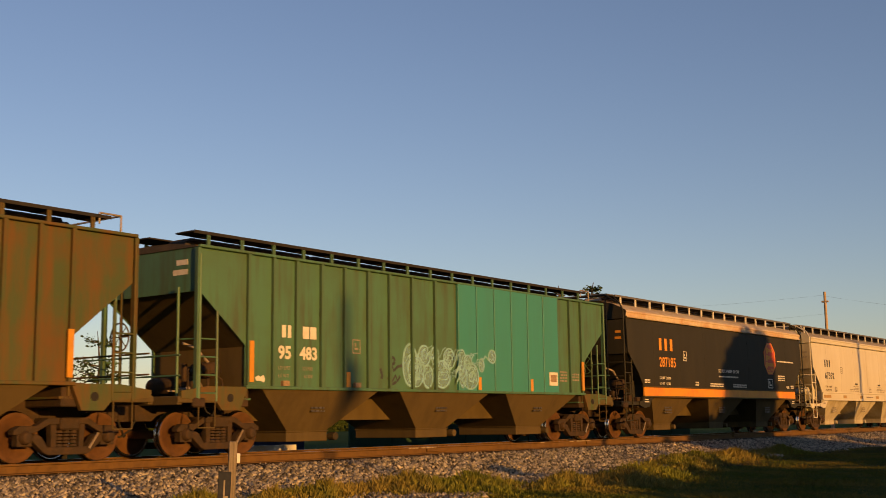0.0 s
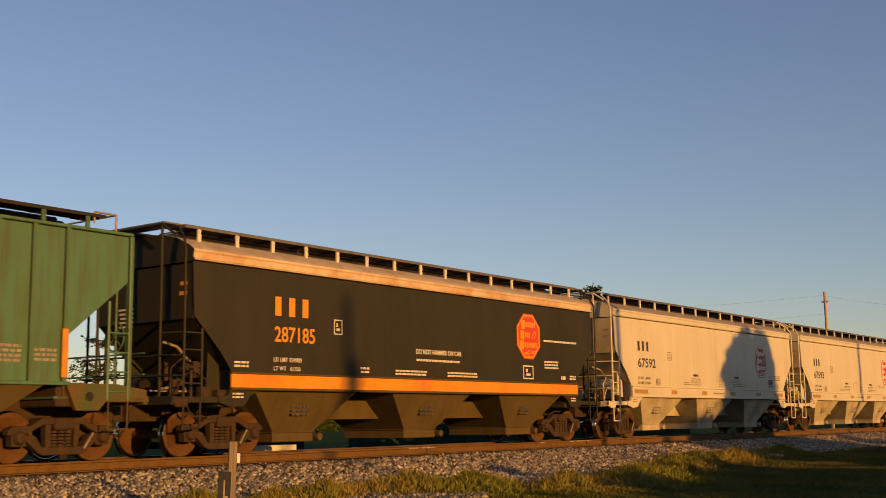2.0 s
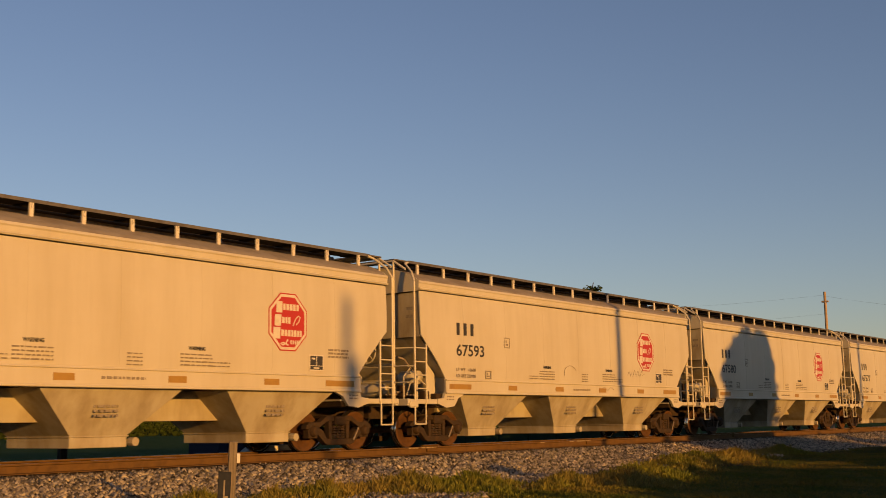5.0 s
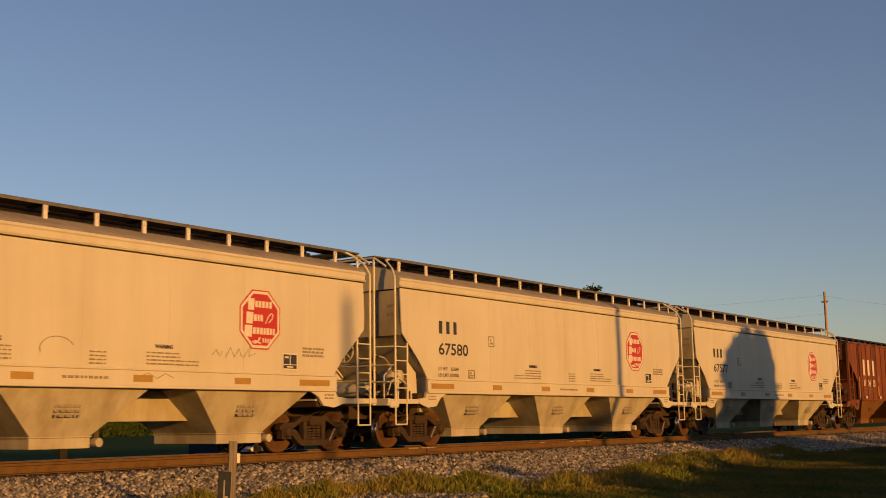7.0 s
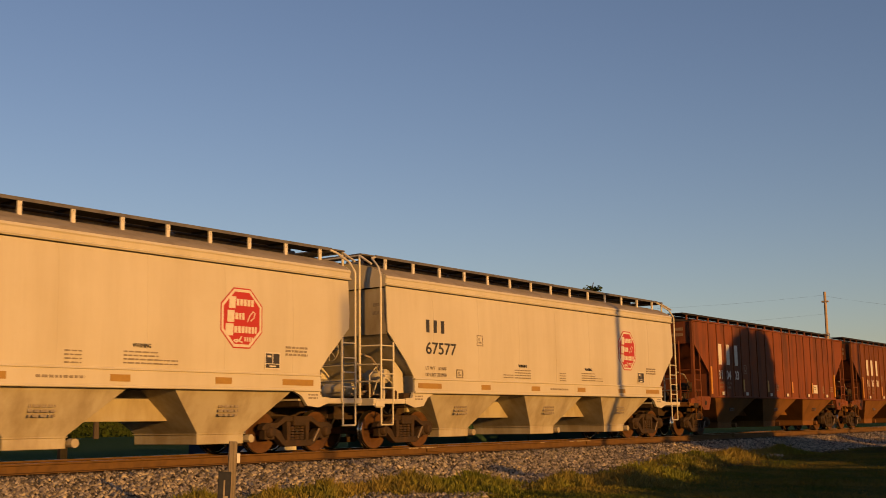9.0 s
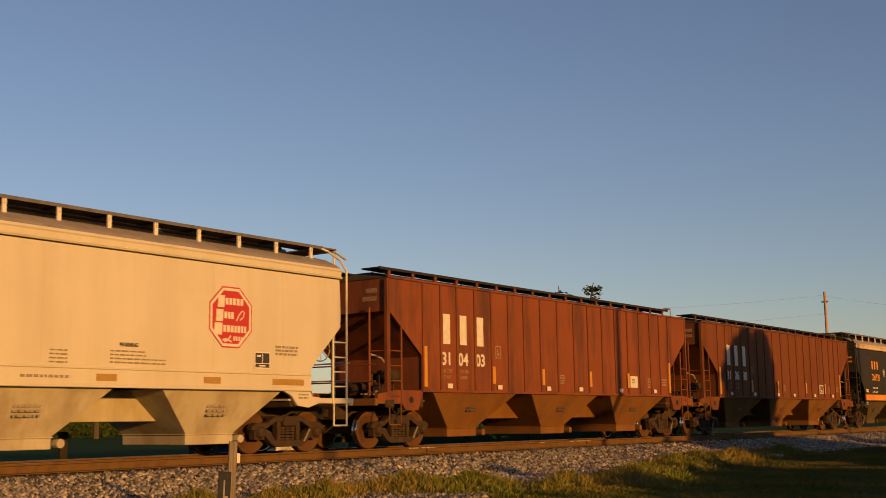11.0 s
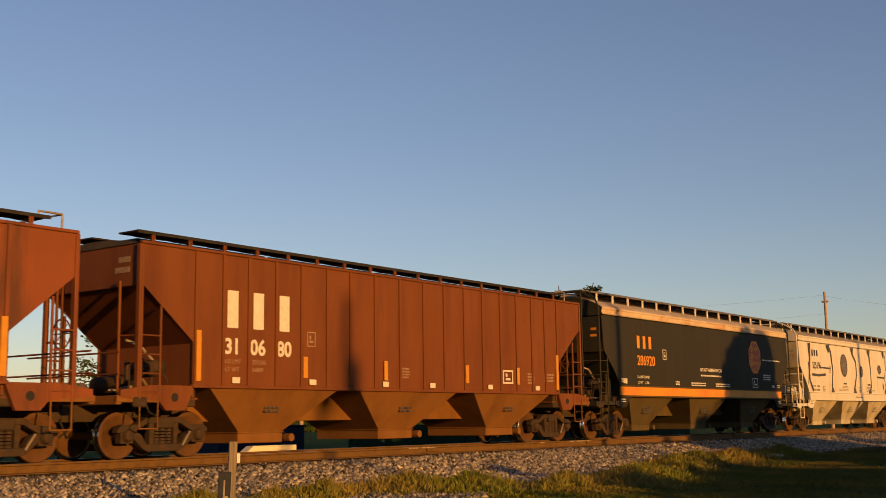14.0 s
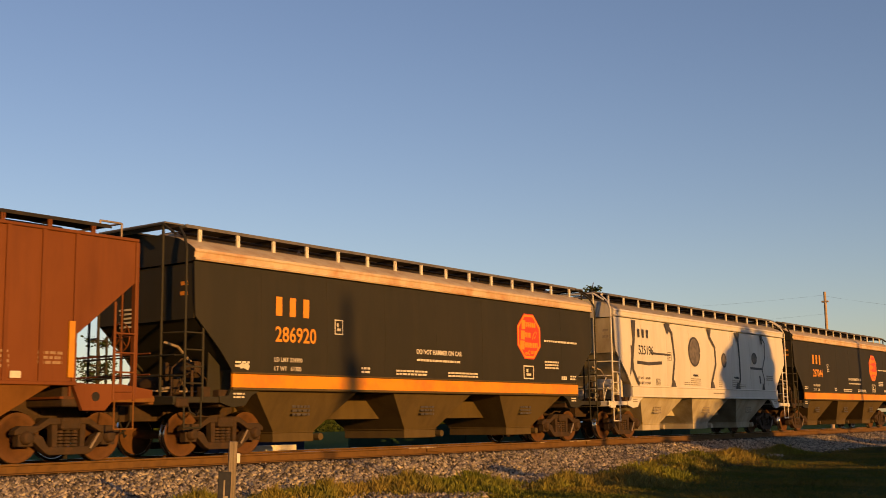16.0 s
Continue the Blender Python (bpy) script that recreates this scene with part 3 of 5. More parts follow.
def smooth_hopper(x0, L, number, scheme, label):
    """A smooth-sided covered hopper with three bays and a light roof."""
    car = new("hopper_car")
    car.location = (x0, 0, 0)
    tagged(car, label, "hopper car", "cars of the freight train")
    dark = scheme == "black"
    body, gear = (M["black"], M["black"]) if dark else ((M["white"], M["white"]) if scheme == "white" else (M["tan"], M["tan"]))
    hop = M["brownhop"] if dark else M["tanhop"]
    roofm = M["roof"] if dark else M["roofgrey"]
    EAVE, SILL = 3.98, 1.34

    def y_of(z):
        k = (z - 2.6) / 1.4
        return -(W - 0.05 * k * k)
    rows = [(1.34, 1.08, L - 1.08), (1.74, 1.08, L - 1.08), (2.1, 0.78, L - 0.78), (2.5, 0.37, L - 0.37), (2.78, 0.08, L - 0.08), (3.1, 0.06, L - 0.06), (3.5, 0.06, L - 0.06), (3.885, 0.06, L - 0.06)]
    for sy in (1, -1):
        bm = sheet(rows, y_of)
        if sy < 0:
            mirror_y(bm)
        part("side_sheet", bm, body, car)
    # light band under the eave and the roof curve
    low = [(-1.56, 3.907), (-1.578, 3.935), (-1.555, 3.955), (-1.53, 3.96), (-1.54, 4.06), (-1.56, 4.09), (-1.54, 4.14)]
    high = [(-1.53, 4.142), (-1.42, 4.22), (-1.05, 4.39), (-0.6, 4.50), (0.0, 4.54)]
    high = high + [(-y, z) for y, z in high[-2::-1]]
    for sy in (-1, 1):
        part("eave", outline([(-sy * y, z) for y, z in low + [(-1.40, 4.14), (-1.40, 3.907)]], "x", 0.04, L - 0.04), M["eave"] if dark else body, car)
    part("roof", outline(high, "x", 0.04, L - 0.04), roofm, car)
    sec = low + high + [(-y, z) for y, z in low[::-1]] + [(1.45, 3.88), (-1.45, 3.88)]
    for xa, xb in ((0.015, 0.036), (L - 0.036, L - 0.015)):
        part("roof_end", outline([(y * 0.998, z) for y, z in sec], "x", xa, xb), body, car)
    # on light cars the end wall and slope sheet take the bays' darker paint
    for xa, xb, d in ((0.08, 0.11, 1), (L - 0.11, L - 0.08, -1)):
        part("end_wall", boxes((xa, xb, -1.49, 1.49, 2.74, 3.86)), body if dark else M["tanhop"], car)
        c = xa if d > 0 else xb
        part("slope_sheet", outline([(c + d * 0.03, 2.76), (c + d * 0.06, 2.79), (c + d * 1.14, 1.77), (c + d * 1.14, 1.0), (c + d * 1.10, 1.0), (c + d * 1.10, 1.75)], "y", -1.46, 1.46), body if dark else M["tanhop"], car)
    for sy in (-1, 1):
        a, b = sorted((sy * 1.50, sy * 1.605))
        part("side_sill", bevelled(0.012, (1.06, L - 1.06, a, b, 1.33, 1.385), (1.06, L - 1.06, a, b, 1.66, 1.70)), M["brownhop"] if dark else body, car)
        a, b = sorted((sy * 1.53, sy * (1.578)))
        part("sill_band", boxes((1.06, L - 1.06, a, b, 1.385, 1.66)), M["orange"] if dark else body, car)
    if scheme == "tan":
        for i, (u, w) in enumerate(((1.20, 0.95), (3.92, 0.42), (6.39, 0.44), (8.95, 0.45), (11.5, 0.44), (13.4, 0.95))):
            part("reflector", boxes((u, u + w, -1.586, -1.572, 1.45, 1.58)), M["dullyellow"], car)
    part("centre_sill", bevelled(0.01, (2.2, L - 2.2, -0.42, 0.42, 0.72, 1.33)), hop, car)
    pitch = (L - 2 * 3.45) / 2
    for i in range(3):
        c = 3.45 + i * pitch
        hb = part("hopper_bay", pyramid(c - 1.62, c + 1.62, -1.44, 1.44, 1.335, c - 0.62, c + 0.62, -0.98, 0.98, 0.45), hop, car)
        part("outlet_chute", bevelled(0.012, (c - 0.64, c + 0.64, -0.99, 0.99, 0.24, 0.44)), hop, hb)
        for y in (-0.43, 0.43):
            part("gate_rack", bevelled(0.012, (c + 0.62, c + 0.90, y - 0.07, y + 0.07, 0.27, 0.35)), M["iron"], hb)
        part("gate_capstan", rods(0.085, [(c + 0.76, -1.10, 0.34), (c + 0.76, -0.93, 0.34)], seg=10), hop, hb)
        part("gate_shaft", rods(0.03, [(c + 0.76, -0.95, 0.34), (c + 0.76, 0.95, 0.34)]), M["iron"], hb)
        part("seam_flange", bevelled(0.006, (c - 0.67, c + 0.67, -1.01, 1.01, 0.438, 0.462)), hop, hb)
        bars(hb, c - 0.35, 0.98, 0.55, 0.05, 3, M["letter_grey"] if not dark else M["spray_dark"], -1.285, i)
    for at, d in ((0.0, 1), (L, -1)):
        end_gear(car, L, at, d, True, body, gear)
    brake_gear(car, lambda u: u, body if scheme not in ("black",) else M["iron"])
    brake_clutter(car, lambda u: u, gear if not dark else M["iron"])
    brake_wheel(car, L + 0.3, -1, gear)
    for i in range(7):
        u = 1.9 + i * (L - 3.8) / 6
        part("weld_seam", sheet([(z, u - 0.007, u + 0.007) for z, _, _ in rows], lambda z: y_of(z) - 0.0025, 0.003), body, car)
    for z, w in ((3.42, 0.20), (3.22, 0.22)):
        part("end_mark", boxes((0.072, 0.08, -1.30, -1.30 + w, z, z + 0.08)), M["letter_orange"] if dark else M["letter_grey"], car)
    for k in range(5):
        part("end_mark", boxes((0.072, 0.08, 0.35, 0.85 - 0.04 * (k % 3), 3.02 - k * 0.09, 3.06 - k * 0.09)), M["letter_white"] if dark else M["letter_grey"], car)
    roof_walk(car, L, 0.46, 1.08, 4.69, 4.35, 1.15, 0.18, L - 0.14, M["paletan"], M["dark"], roofm, -0.02)
    truck(car, 1.30)
    truck(car, L - 1.25)
    ink = M["letter_orange"] if dark else M["letter_black"]
    small = M["letter_white"] if dark else M["letter_grey"]
    yf = -W - 0.003
    if dark:
        mark_bars(car, 2.31, 2.93, 0.41, 0.42, ink, yf)
        write(car, number, 2.29, 2.38, 0.46, ink, yf, 0.93, 1.0, 0.006)
        write(car, "LD LMT 224900", 2.27, 1.95, 0.13, small, yf, 0.95, 1.05, 0.002)
        write(car, "LT WT   61700", 2.27, 1.76, 0.13, small, yf, 0.95, 1.05, 0.002)
        frame_box(car, 4.18, 2.62, 0.28, 0.34, yf, M["letter_white"])
        write(car, "DO NOT HAMMER ON CAR", 7.18, 2.30, 0.165, M["letter_white"], yf, 0.92, 1.0, 0.004)
        bars(car, 7.2, 2.12, 1.8, 0.055, 1, M["letter_white"], yf, 2)
        bars(car, 5.1, 1.86, 0.3, 0.05, 2, M["letter_white"], yf, 3)
        bars(car, 6.38, 1.84, 1.22, 0.045, 2, M["letter_white"], yf, 4)
        bars(car, 8.48, 1.84, 1.33, 0.045, 2, M["letter_white"], yf, 5)
        bars(car, L - 2.87, 2.87, 1.84, 0.055, 1, M["letter_white"], yf, 6)
        bars(car, L - 2.86, 2.27, 0.76, 0.05, 3, M["letter_white"], yf, 7)
        bars(car, L - 1.95, 1.80, 0.28, 0.10, 1, M["letter_white"], yf, 8)
        bars(car, L - 1.46, 1.88, 0.35, 0.045, 2, M["letter_white"], yf, 9)
        bars(car, 1.15, 1.88, 0.4, 0.045, 2, M["letter_white"], yf, 10)
        octagon(car, L - 3.68, 2.98, 1.22, 1.28, yf, M["logo_orange"], M["letter_orange"], M["letter_orange"])
        frame_box(car, L - 4.0, 1.78, 0.53, 0.38, yf, M["letter_white"], 0.035)
    else:
        if scheme == "white":
            mark_bars(car, 1.60, 3.29, 0.28, 0.31, ink, yf)
            write(car, number, 1.62, 2.74, 0.42, ink, yf, 0.86, 1.0, 0.006)
        else:
            mark_bars(car, 1.58, 2.85, 0.32, 0.31, ink, yf)
            write(car, number, 1.55, 2.32, 0.415, ink, yf, 1.25, 1.0, 0.006)
        write(car, "LT WT   62600", 1.54, 1.92, 0.12, small, yf, 1.0, 1.15, 0.002)
        write(car, "LD LMT 223900", 1.54, 1.76, 0.12, small, yf, 1.0, 1.1, 0.002)
        frame_box(car, 3.78, 2.60, 0.28, 0.29, yf, M["letter_grey"])
        frame_box(car, 2.85, 1.74, 0.28, 0.22, yf, M["letter_grey"])
        for u in (5.78, 9.46):
            write(car, "WARNING", u, 2.10, 0.105, M["letter_black"], yf, 0.85, 1.0, 0.003)
            bars(car, u - 0.20, 2.0, 0.82, 0.026, 4, M["letter_grey"], yf, 2)
        bars(car, 5.03, 1.86, 0.47, 0.022, 2, M["letter_grey"], yf, 3)
        bars(car, 10.08, 1.86, 0.47, 0.022, 2, M["letter_grey"], yf, 3)
        bars(car, 7.98, 1.97, 0.36, 0.024, 4, M["letter_grey"], yf, 4)
        bars(car, 7.40, 1.49, 1.0, 0.05, 1, M["letter_grey"], -1.583, 4)
        bars(car, L - 2.14, 2.24, 0.68, 0.045, 3, M["letter_grey"], yf, 6)
        if scheme != "white":
            octagon(car, L - 3.43, 2.81, 1.17, 1.25, yf, M["logo_red"], M["letter_white"], M["letter_white"])
            sp = part("stencil_plate", boxes((L - 2.76, L - 2.30, yf - 0.003, yf + 0.002, 1.78, 2.14)), M["letter_white"], car)
            part("plate_field", boxes((L - 2.73, L - 2.33, yf - 0.006, yf - 0.003, 1.81, 2.11)), M["letter_black"], sp)
            part("plate_mark", boxes((L - 2.54, L - 2.52, yf - 0.008, yf - 0.006, 1.90, 2.10), (L - 2.73, L - 2.33, yf - 0.008, yf - 0.006, 1.885, 1.90), (L - 2.69, L - 2.58, yf - 0.008, yf - 0.006, 2.03, 2.07), (L - 2.62, L - 2.44, yf - 0.008, yf - 0.006, 1.83, 1.86)), M["letter_white"], sp)
    return car


RIBS = (1.44, 2.17, 2.88, 3.68, 4.46, 5.29, 6.08, 6.96, 7.90, 8.84, 9.70, 10.58, 11.42, 12.27, 13.07, 13.86, 14.56, 15.24)


def ribbed_hopper(x0, L, scheme, label):
    """An older covered hopper: flat sides stiffened by upright ribs, open ends with slope sheets."""
    car = new("hopper_car")
    car.location = (x0, 0, 0)
    tagged(car, label, "hopper car", "cars of the freight train")
    body = M[scheme]
    hop = M["redhop"] if scheme in ("red", "redworn") else M["brownhop"]
    drop = 0.09 if scheme in ("red", "redworn") else 0.0      # the red cars stand a little lower
    y_s = -(W - (0.032 if drop else 0.075))
    rows = [(1.42, 1.38, L - 1.38), (2.26, 1.38, L - 1.38), (2.8, 0.73, L - 0.73), (3.33, 0.08, L - 0.08), (4.20 - drop, 0.06, L - 0.06)]
    for sy in (1, -1):
        bm = sheet(rows, lambda z: y_s)
        if sy < 0:
            mirror_y(bm)
        part("side_sheet", bm, body, car)
    rib = keep(outline([(-0.05, y_s + 0.002), (-0.05, -W), (0.03, -W), (0.05, y_s + 0.002)], "z", 1.43, 4.20 - drop), "rib", body)
    for u in RIBS:
        if scheme == "green" and 8.7 < u < 13.6:
            continue
        shared("rib", rib, car, pose(u, 0, 0))
        shared("rib", rib, car, pose(u, 0, 0, 0, 0, 180))
    if scheme == "green":
        for i in range(6):
            a = 8.84 + i * 0.835
            part("patch_panel", bevelled(0.008, (a, a + 0.795, -W - 0.005, y_s + 0.005, 1.39, 4.19)), M["teal"], car, "newer bright green patch panel")
    part("top_chord", bevelled(0.012, (0.05, L - 0.05, -W - 0.01, -W + 0.08, 4.18 - drop, 4.24 - drop), (0.05, L - 0.05, W - 0.08, W + 0.01, 4.18 - drop, 4.24 - drop)), body, car)
    part("side_sill", bevelled(0.012, (1.36, L - 1.36, -W - 0.012, -W + 0.1, 1.36, 1.43), (1.36, L - 1.36, W - 0.1, W + 0.012, 1.36, 1.43)), body, car)
    sec = [(y, z - drop) for y, z in ((-1.5, 4.20), (-1.2, 4.26), (-0.6, 4.33), (0, 4.35), (0.6, 4.33), (1.2, 4.26), (1.5, 4.20))]
    part("roof", outline(sec, "x", 0.05, L - 0.05), M["roofdark"], car)
    for at, d in ((0.0, 1), (L, -1)):
        def X(u):
            return at + d * u
        a, b = sorted((X(0.08), X(0.11)))
        part("end_wall", boxes((a, b, -1.49, 1.49, 3.30, 4.20 - drop)), body, car)
        part("slope_sheet", outline([(X(0.12), 3.33), (X(0.16), 3.35), (X(1.45), 2.26), (X(1.45), 1.18), (X(1.41), 1.18), (X(1.41), 2.24)], "y", -1.46, 1.46), body if scheme != "green" else M["brownhop"], car)
        for sy in (-1, 1):
            ya, yb = sorted((sy * 1.44, sy * 1.53))
            # gusset below the side at the truck, its round hole a dark disc
            g = outline([(X(0.35), 1.40), (X(1.42), 1.40), (X(1.38), 1.30), (X(1.20), 0.92), (X(0.72), 0.92), (X(0.55), 1.10), (X(-0.35), 1.16), (X(-0.35), 1.30)], "y", ya, yb)
            part("bolster_gusset", g, M["rustgreen"] if scheme == "green" else body, car)
            # no opening is cut: the hole's inner shade is only the disc's colour
            rim = bmesh.new()
            rod(rim, (X(0.93), sy * 1.50, 1.17), (X(0.93), sy * 1.537, 1.17), 0.085, 14)
            part("jacking_hole", rim, M["dark"], car)
            part("corner_post", bevelled(0.008, (min(X(0.02), X(0.11)), max(X(0.02), X(0.11)), min(sy * 1.43, sy * 1.535), max(sy * 1.43, sy * 1.535), 1.16, 4.18 - drop)), body, car)
            if sy < 0:
                part("reflector_strip", boxes((min(X(1.43), X(1.55)), max(X(1.43), X(1.55)), min(sy * 1.566, sy * 1.53), max(sy * 1.566, sy * 1.53), 1.50, 2.36 + 1.6 * drop)), M["yellow"], car)
        end_gear(car, L, at, d, False, hop, body)
    brake_gear(car, lambda u: u + 0.35, M["iron"])
    brake_clutter(car, lambda u: u + 0.3, M["iron"])
    brake_wheel(car, L + 0.3, -1, body)
    part("centre_sill", bevelled(0.01, (2.2, L - 2.2, -0.42, 0.42, 0.70, 1.42)), hop, car)
    pitch = (L - 2 * 3.75) / 2
    for i in range(3):
        c = 3.75 + i * pitch
        hb = part("hopper_bay", pyramid(c - 1.95, c + 1.95, -1.52, 1.52, 1.40, c - 0.62, c + 0.62, -0.98, 0.98, 0.46), hop, car)
        part("outlet_chute", bevelled(0.012, (c - 0.66, c + 0.66, -1.0, 1.0, 0.24, 0.45)), hop, hb)
        for y in (-0.43, 0.43):
            part("gate_rack", bevelled(0.012, (c + 0.64, c + 1.0, y - 0.07, y + 0.07, 0.27, 0.35)), M["iron"], hb)
        part("gate_capstan", rods(0.09, [(c + 0.82, -1.12, 0.34), (c + 0.82, -0.93, 0.34)], seg=10), hop, hb)
        part("gate_shaft", rods(0.03, [(c + 0.82, -0.95, 0.34), (c + 0.82, 0.95, 0.34)]), M["iron"], hb)
        part("seam_flange", bevelled(0.006, (c - 0.69, c + 0.69, -1.02, 1.02, 0.448, 0.472)), hop, hb)
        bars(hb, c - 0.2, 0.96, 0.45, 0.04, 2, M["spray_dark"], -1.315, i)
    roof_walk(car, L, 0.42, 1.02, 4.62 - 1.9 * drop, 4.28 - drop, 1.0, 0.35, L - 0.3, body, M["dark"], M["roofdark"], 0.035)
    for z, w in ((3.86 - drop, 0.34), (3.66 - drop, 0.44)):
        part("end_mark", boxes((0.072, 0.08, -1.15, -1.15 + w, z, z + 0.11)), M["letter_dim"] if drop else M["letter_white"], car)
    # end-of-walk handrail over the roof's rear
    part("roof_handrail", rods(0.02, [(L - 0.55, -1.0, 4.45), (L - 0.55, -1.0, 4.66 - 1.6 * drop), (L - 0.05, -1.0, 4.66 - 1.6 * drop), (L - 0.05, -1.0, 4.1)], [(L - 0.05, -1.0, 4.66 - 1.6 * drop), (L - 0.05, 1.0, 4.66 - 1.6 * drop)]), M["steel"], car)
    truck(car, 1.05)
    truck(car, L - 1.15)
    return car


# ---- the train ----
yr = -W - 0.004
yp = -W + 0.071
yq = -W + 0.028


def ribbon(parent, name, pts, width, material, y, taper=0.0):
    """A flat painted stroke through (x, z) points on a side."""
    bm = bmesh.new()
    P = [Vector((a, 0, b)) for a, b in pts]
    n = len(P)
    last = None
    for i in range(n):
        d = (P[min(i + 1, n - 1)] - P[max(i - 1, 0)]).normalized()
        s = Vector((-d.z, 0, d.x)) * width / 2 * (1 - taper * i / max(1, n - 1))
        cur = [bm.verts.new((v.x, y + o, v.z)) for o in (-0.002, 0.001) for v in (P[i] + s, P[i] - s)]
        if last:
            for a, b in ((0, 1), (1, 3), (3, 2), (2, 0)):
                bm.faces.new((last[a], last[b], cur[b], cur[a]))
        else:
            bm.faces.new((cur[0], cur[1], cur[3], cur[2]))
        last = cur
    bm.faces.new((last[0], last[2], last[3], last[1]))
    bmesh.ops.recalc_face_normals(bm, faces=bm.faces)
    return part(name, bm, material, parent)


def arc(x, z, rx, rz, a0, a1, n=14):
    return [(x + rx * math.cos(radians(a0 + (a1 - a0) * i / n)), z + rz * math.sin(radians(a0 + (a1 - a0) * i / n))) for i in range(n + 1)]


cars = []
c0 = ribbed_hopper(14.00 - 16.7, 16.7, "rustgreen", "heavily rusted green ribbed covered hopper car on the track")
cars.append(c0)
c1 = ribbed_hopper(15.43, 16.71, "green", "weathered green ribbed covered hopper with brighter patch panels")
cars.append(c1)
for u in (4.46, 9.70, 12.26):
    part("reflector_strip", boxes((u, u + 0.13, yr - 0.012, yr - 0.002, 1.44, 1.78)), M["yellow"], c1)
for u in (2.42, 4.77):
    part("lime_patch", boxes((u, u + 0.19, yr - 0.010, yp, 1.44, 1.55)), M["letter_dim"], c1)
for u, w in ((2.45, 0.12), (2.63, 0.10), (3.1, 0.19), (3.33, 0.20)):
    part("mark_block", boxes((u, u + w, yp - 0.003, yp, 2.48, 2.75)), M["letter_white"], c1)
write(c1, "95", 2.34, 2.03, 0.38, M["letter_white"], yp, 1.06, 1.0, 0.012)
write(c1, "483", 3.01, 2.03, 0.38, M["letter_white"], yp, 0.98, 1.0, 0.012)
write(c1, "LD LMT", 2.34, 1.79, 0.11, M["letter_grey"], yp)
write(c1, "LT WT", 2.34, 1.62, 0.11, M["letter_grey"], yp)
write(c1, "222700", 3.08, 1.79, 0.11, M["letter_grey"], yp)
write(c1, "61300", 3.14, 1.62, 0.11, M["letter_grey"], yp)
frame_box(c1, 4.75, 2.22, 0.28, 0.33, yp, M["letter_grey"])
part("white_placard", boxes((13.26, 13.72, yr - 0.012, yr - 0.006, 1.62, 2.00)), M["letter_white"], c1)
part("placard_field", boxes((13.33, 13.65, yr - 0.016, yr - 0.012, 1.72, 1.93)), M["letter_dim"], c1)
bars(c1, 13.9, 2.0, 0.5, 0.05, 4, M["letter_grey"], yp)
bars(c1, 14.65, 1.95, 0.45, 0.05, 3, M["letter_grey"], yp)
# pale looping spray paint, and a small dark scrawl
rg = random.Random(8)
bubbles = ((6.89, 2.02, 0.30, 0.54), (7.13, 1.87, 0.34, 0.40), (7.46, 2.26, 0.25, 0.27), (7.60, 1.75, 0.20, 0.30), (7.9, 2.28, 0.17, 0.25), (8.2, 1.82, 0.36, 0.36),
           (8.50, 2.22, 0.26, 0.28), (8.98, 1.98, 0.17, 0.52), (9.32, 1.80, 0.40, 0.36), (9.22, 2.16, 0.18, 0.18), (9.84, 2.10, 0.12, 0.18), (10.34, 2.34, 0.18, 0.18))
for i, (x, z, rx, rz) in enumerate(bubbles):
    ys = (yp if x + rx < 8.78 else yr - 0.004) - 0.0004 * i
    part("spray_fill", outline(arc(x, z, rx, rz, 0, 345, 22), "y", ys - 0.001, ys), M["mist"], c1)
    a0 = rg.uniform(0, 360)
    ribbon(c1, "spray_stroke", arc(x, z, rx * 0.95, rz * 0.95, a0, a0 + 340, 20), rg.uniform(0.035, 0.06), M["graffiti"], ys - 0.003)
    ribbon(c1, "spray_stroke", arc(x, z, rx * 0.8, rz * 0.84, a0, a0 + 200, 14), 0.03, M["mist"], ys - 0.004)
    for k in range(3 if rx > 0.22 else 1):
        a1 = rg.uniform(0, 360)
        ribbon(c1, "spray_stroke", arc(x + rg.uniform(-.1, .1), z + rg.uniform(-.1, .1), rx * rg.uniform(.3, .6), rz * rg.uniform(.3, .6), a1, a1 + rg.uniform(90, 250)), rg.uniform(0.018, 0.04), M["graffiti"], ys - 0.005 - 0.0005 * k)
ribbon(c1, "spray_stroke", [(9.92, 2.24), (10.02, 2.34), (10.12, 2.28), (10.2, 2.22), (10.3, 2.18)], 0.05, M["graffiti"], yr - 0.012)
for k in range(120):
    x, z = rg.uniform(6.7, 9.6), rg.uniform(1.48, 2.25)
    s = rg.uniform(0.08, 0.24)
    ribbon(c1, "spray_stroke", [(x, z), (x + s * 0.6, z + s), (x + s * 1.3, z + s * rg.uniform(0.6, 1.4))], rg.uniform(0.012, 0.03), M["graffiti"], (yp if x + 0.3 < 8.78 else yr - 0.004) - 0.010 - 0.0004 * (k % 5))
for pts in (arc(6.22, 2.10, 0.07, 0.08, 0, 350), [(6.1, 1.88), (6.2, 1.98), (6.25, 1.86), (6.42, 1.97), (6.6, 2.0)], [(6.02, 1.65), (6.12, 1.74), (6.2, 1.62), (6.32, 1.75), (6.4, 1.62), (6.5, 1.74)], [(6.2, 1.54), (6.36, 1.60)], [(5.75, 1.9), (5.82, 1.75), (5.8, 1.66)]):
    ribbon(c1, "scrawl", pts, 0.07, M["letter_black"], yp)
splash = [(0.0, 0.0), (0.10, 0.05), (0.16, 0.02), (0.24, 0.06), (0.30, -0.02), (0.26, -0.10), (0.15, -0.06), (0.05, -0.07)]
part("lime_splash", outline([(1.66 + a, 1.60 + q) for a, q in splash], "y", yp - 0.004, yp), M["letter_white"], c1)
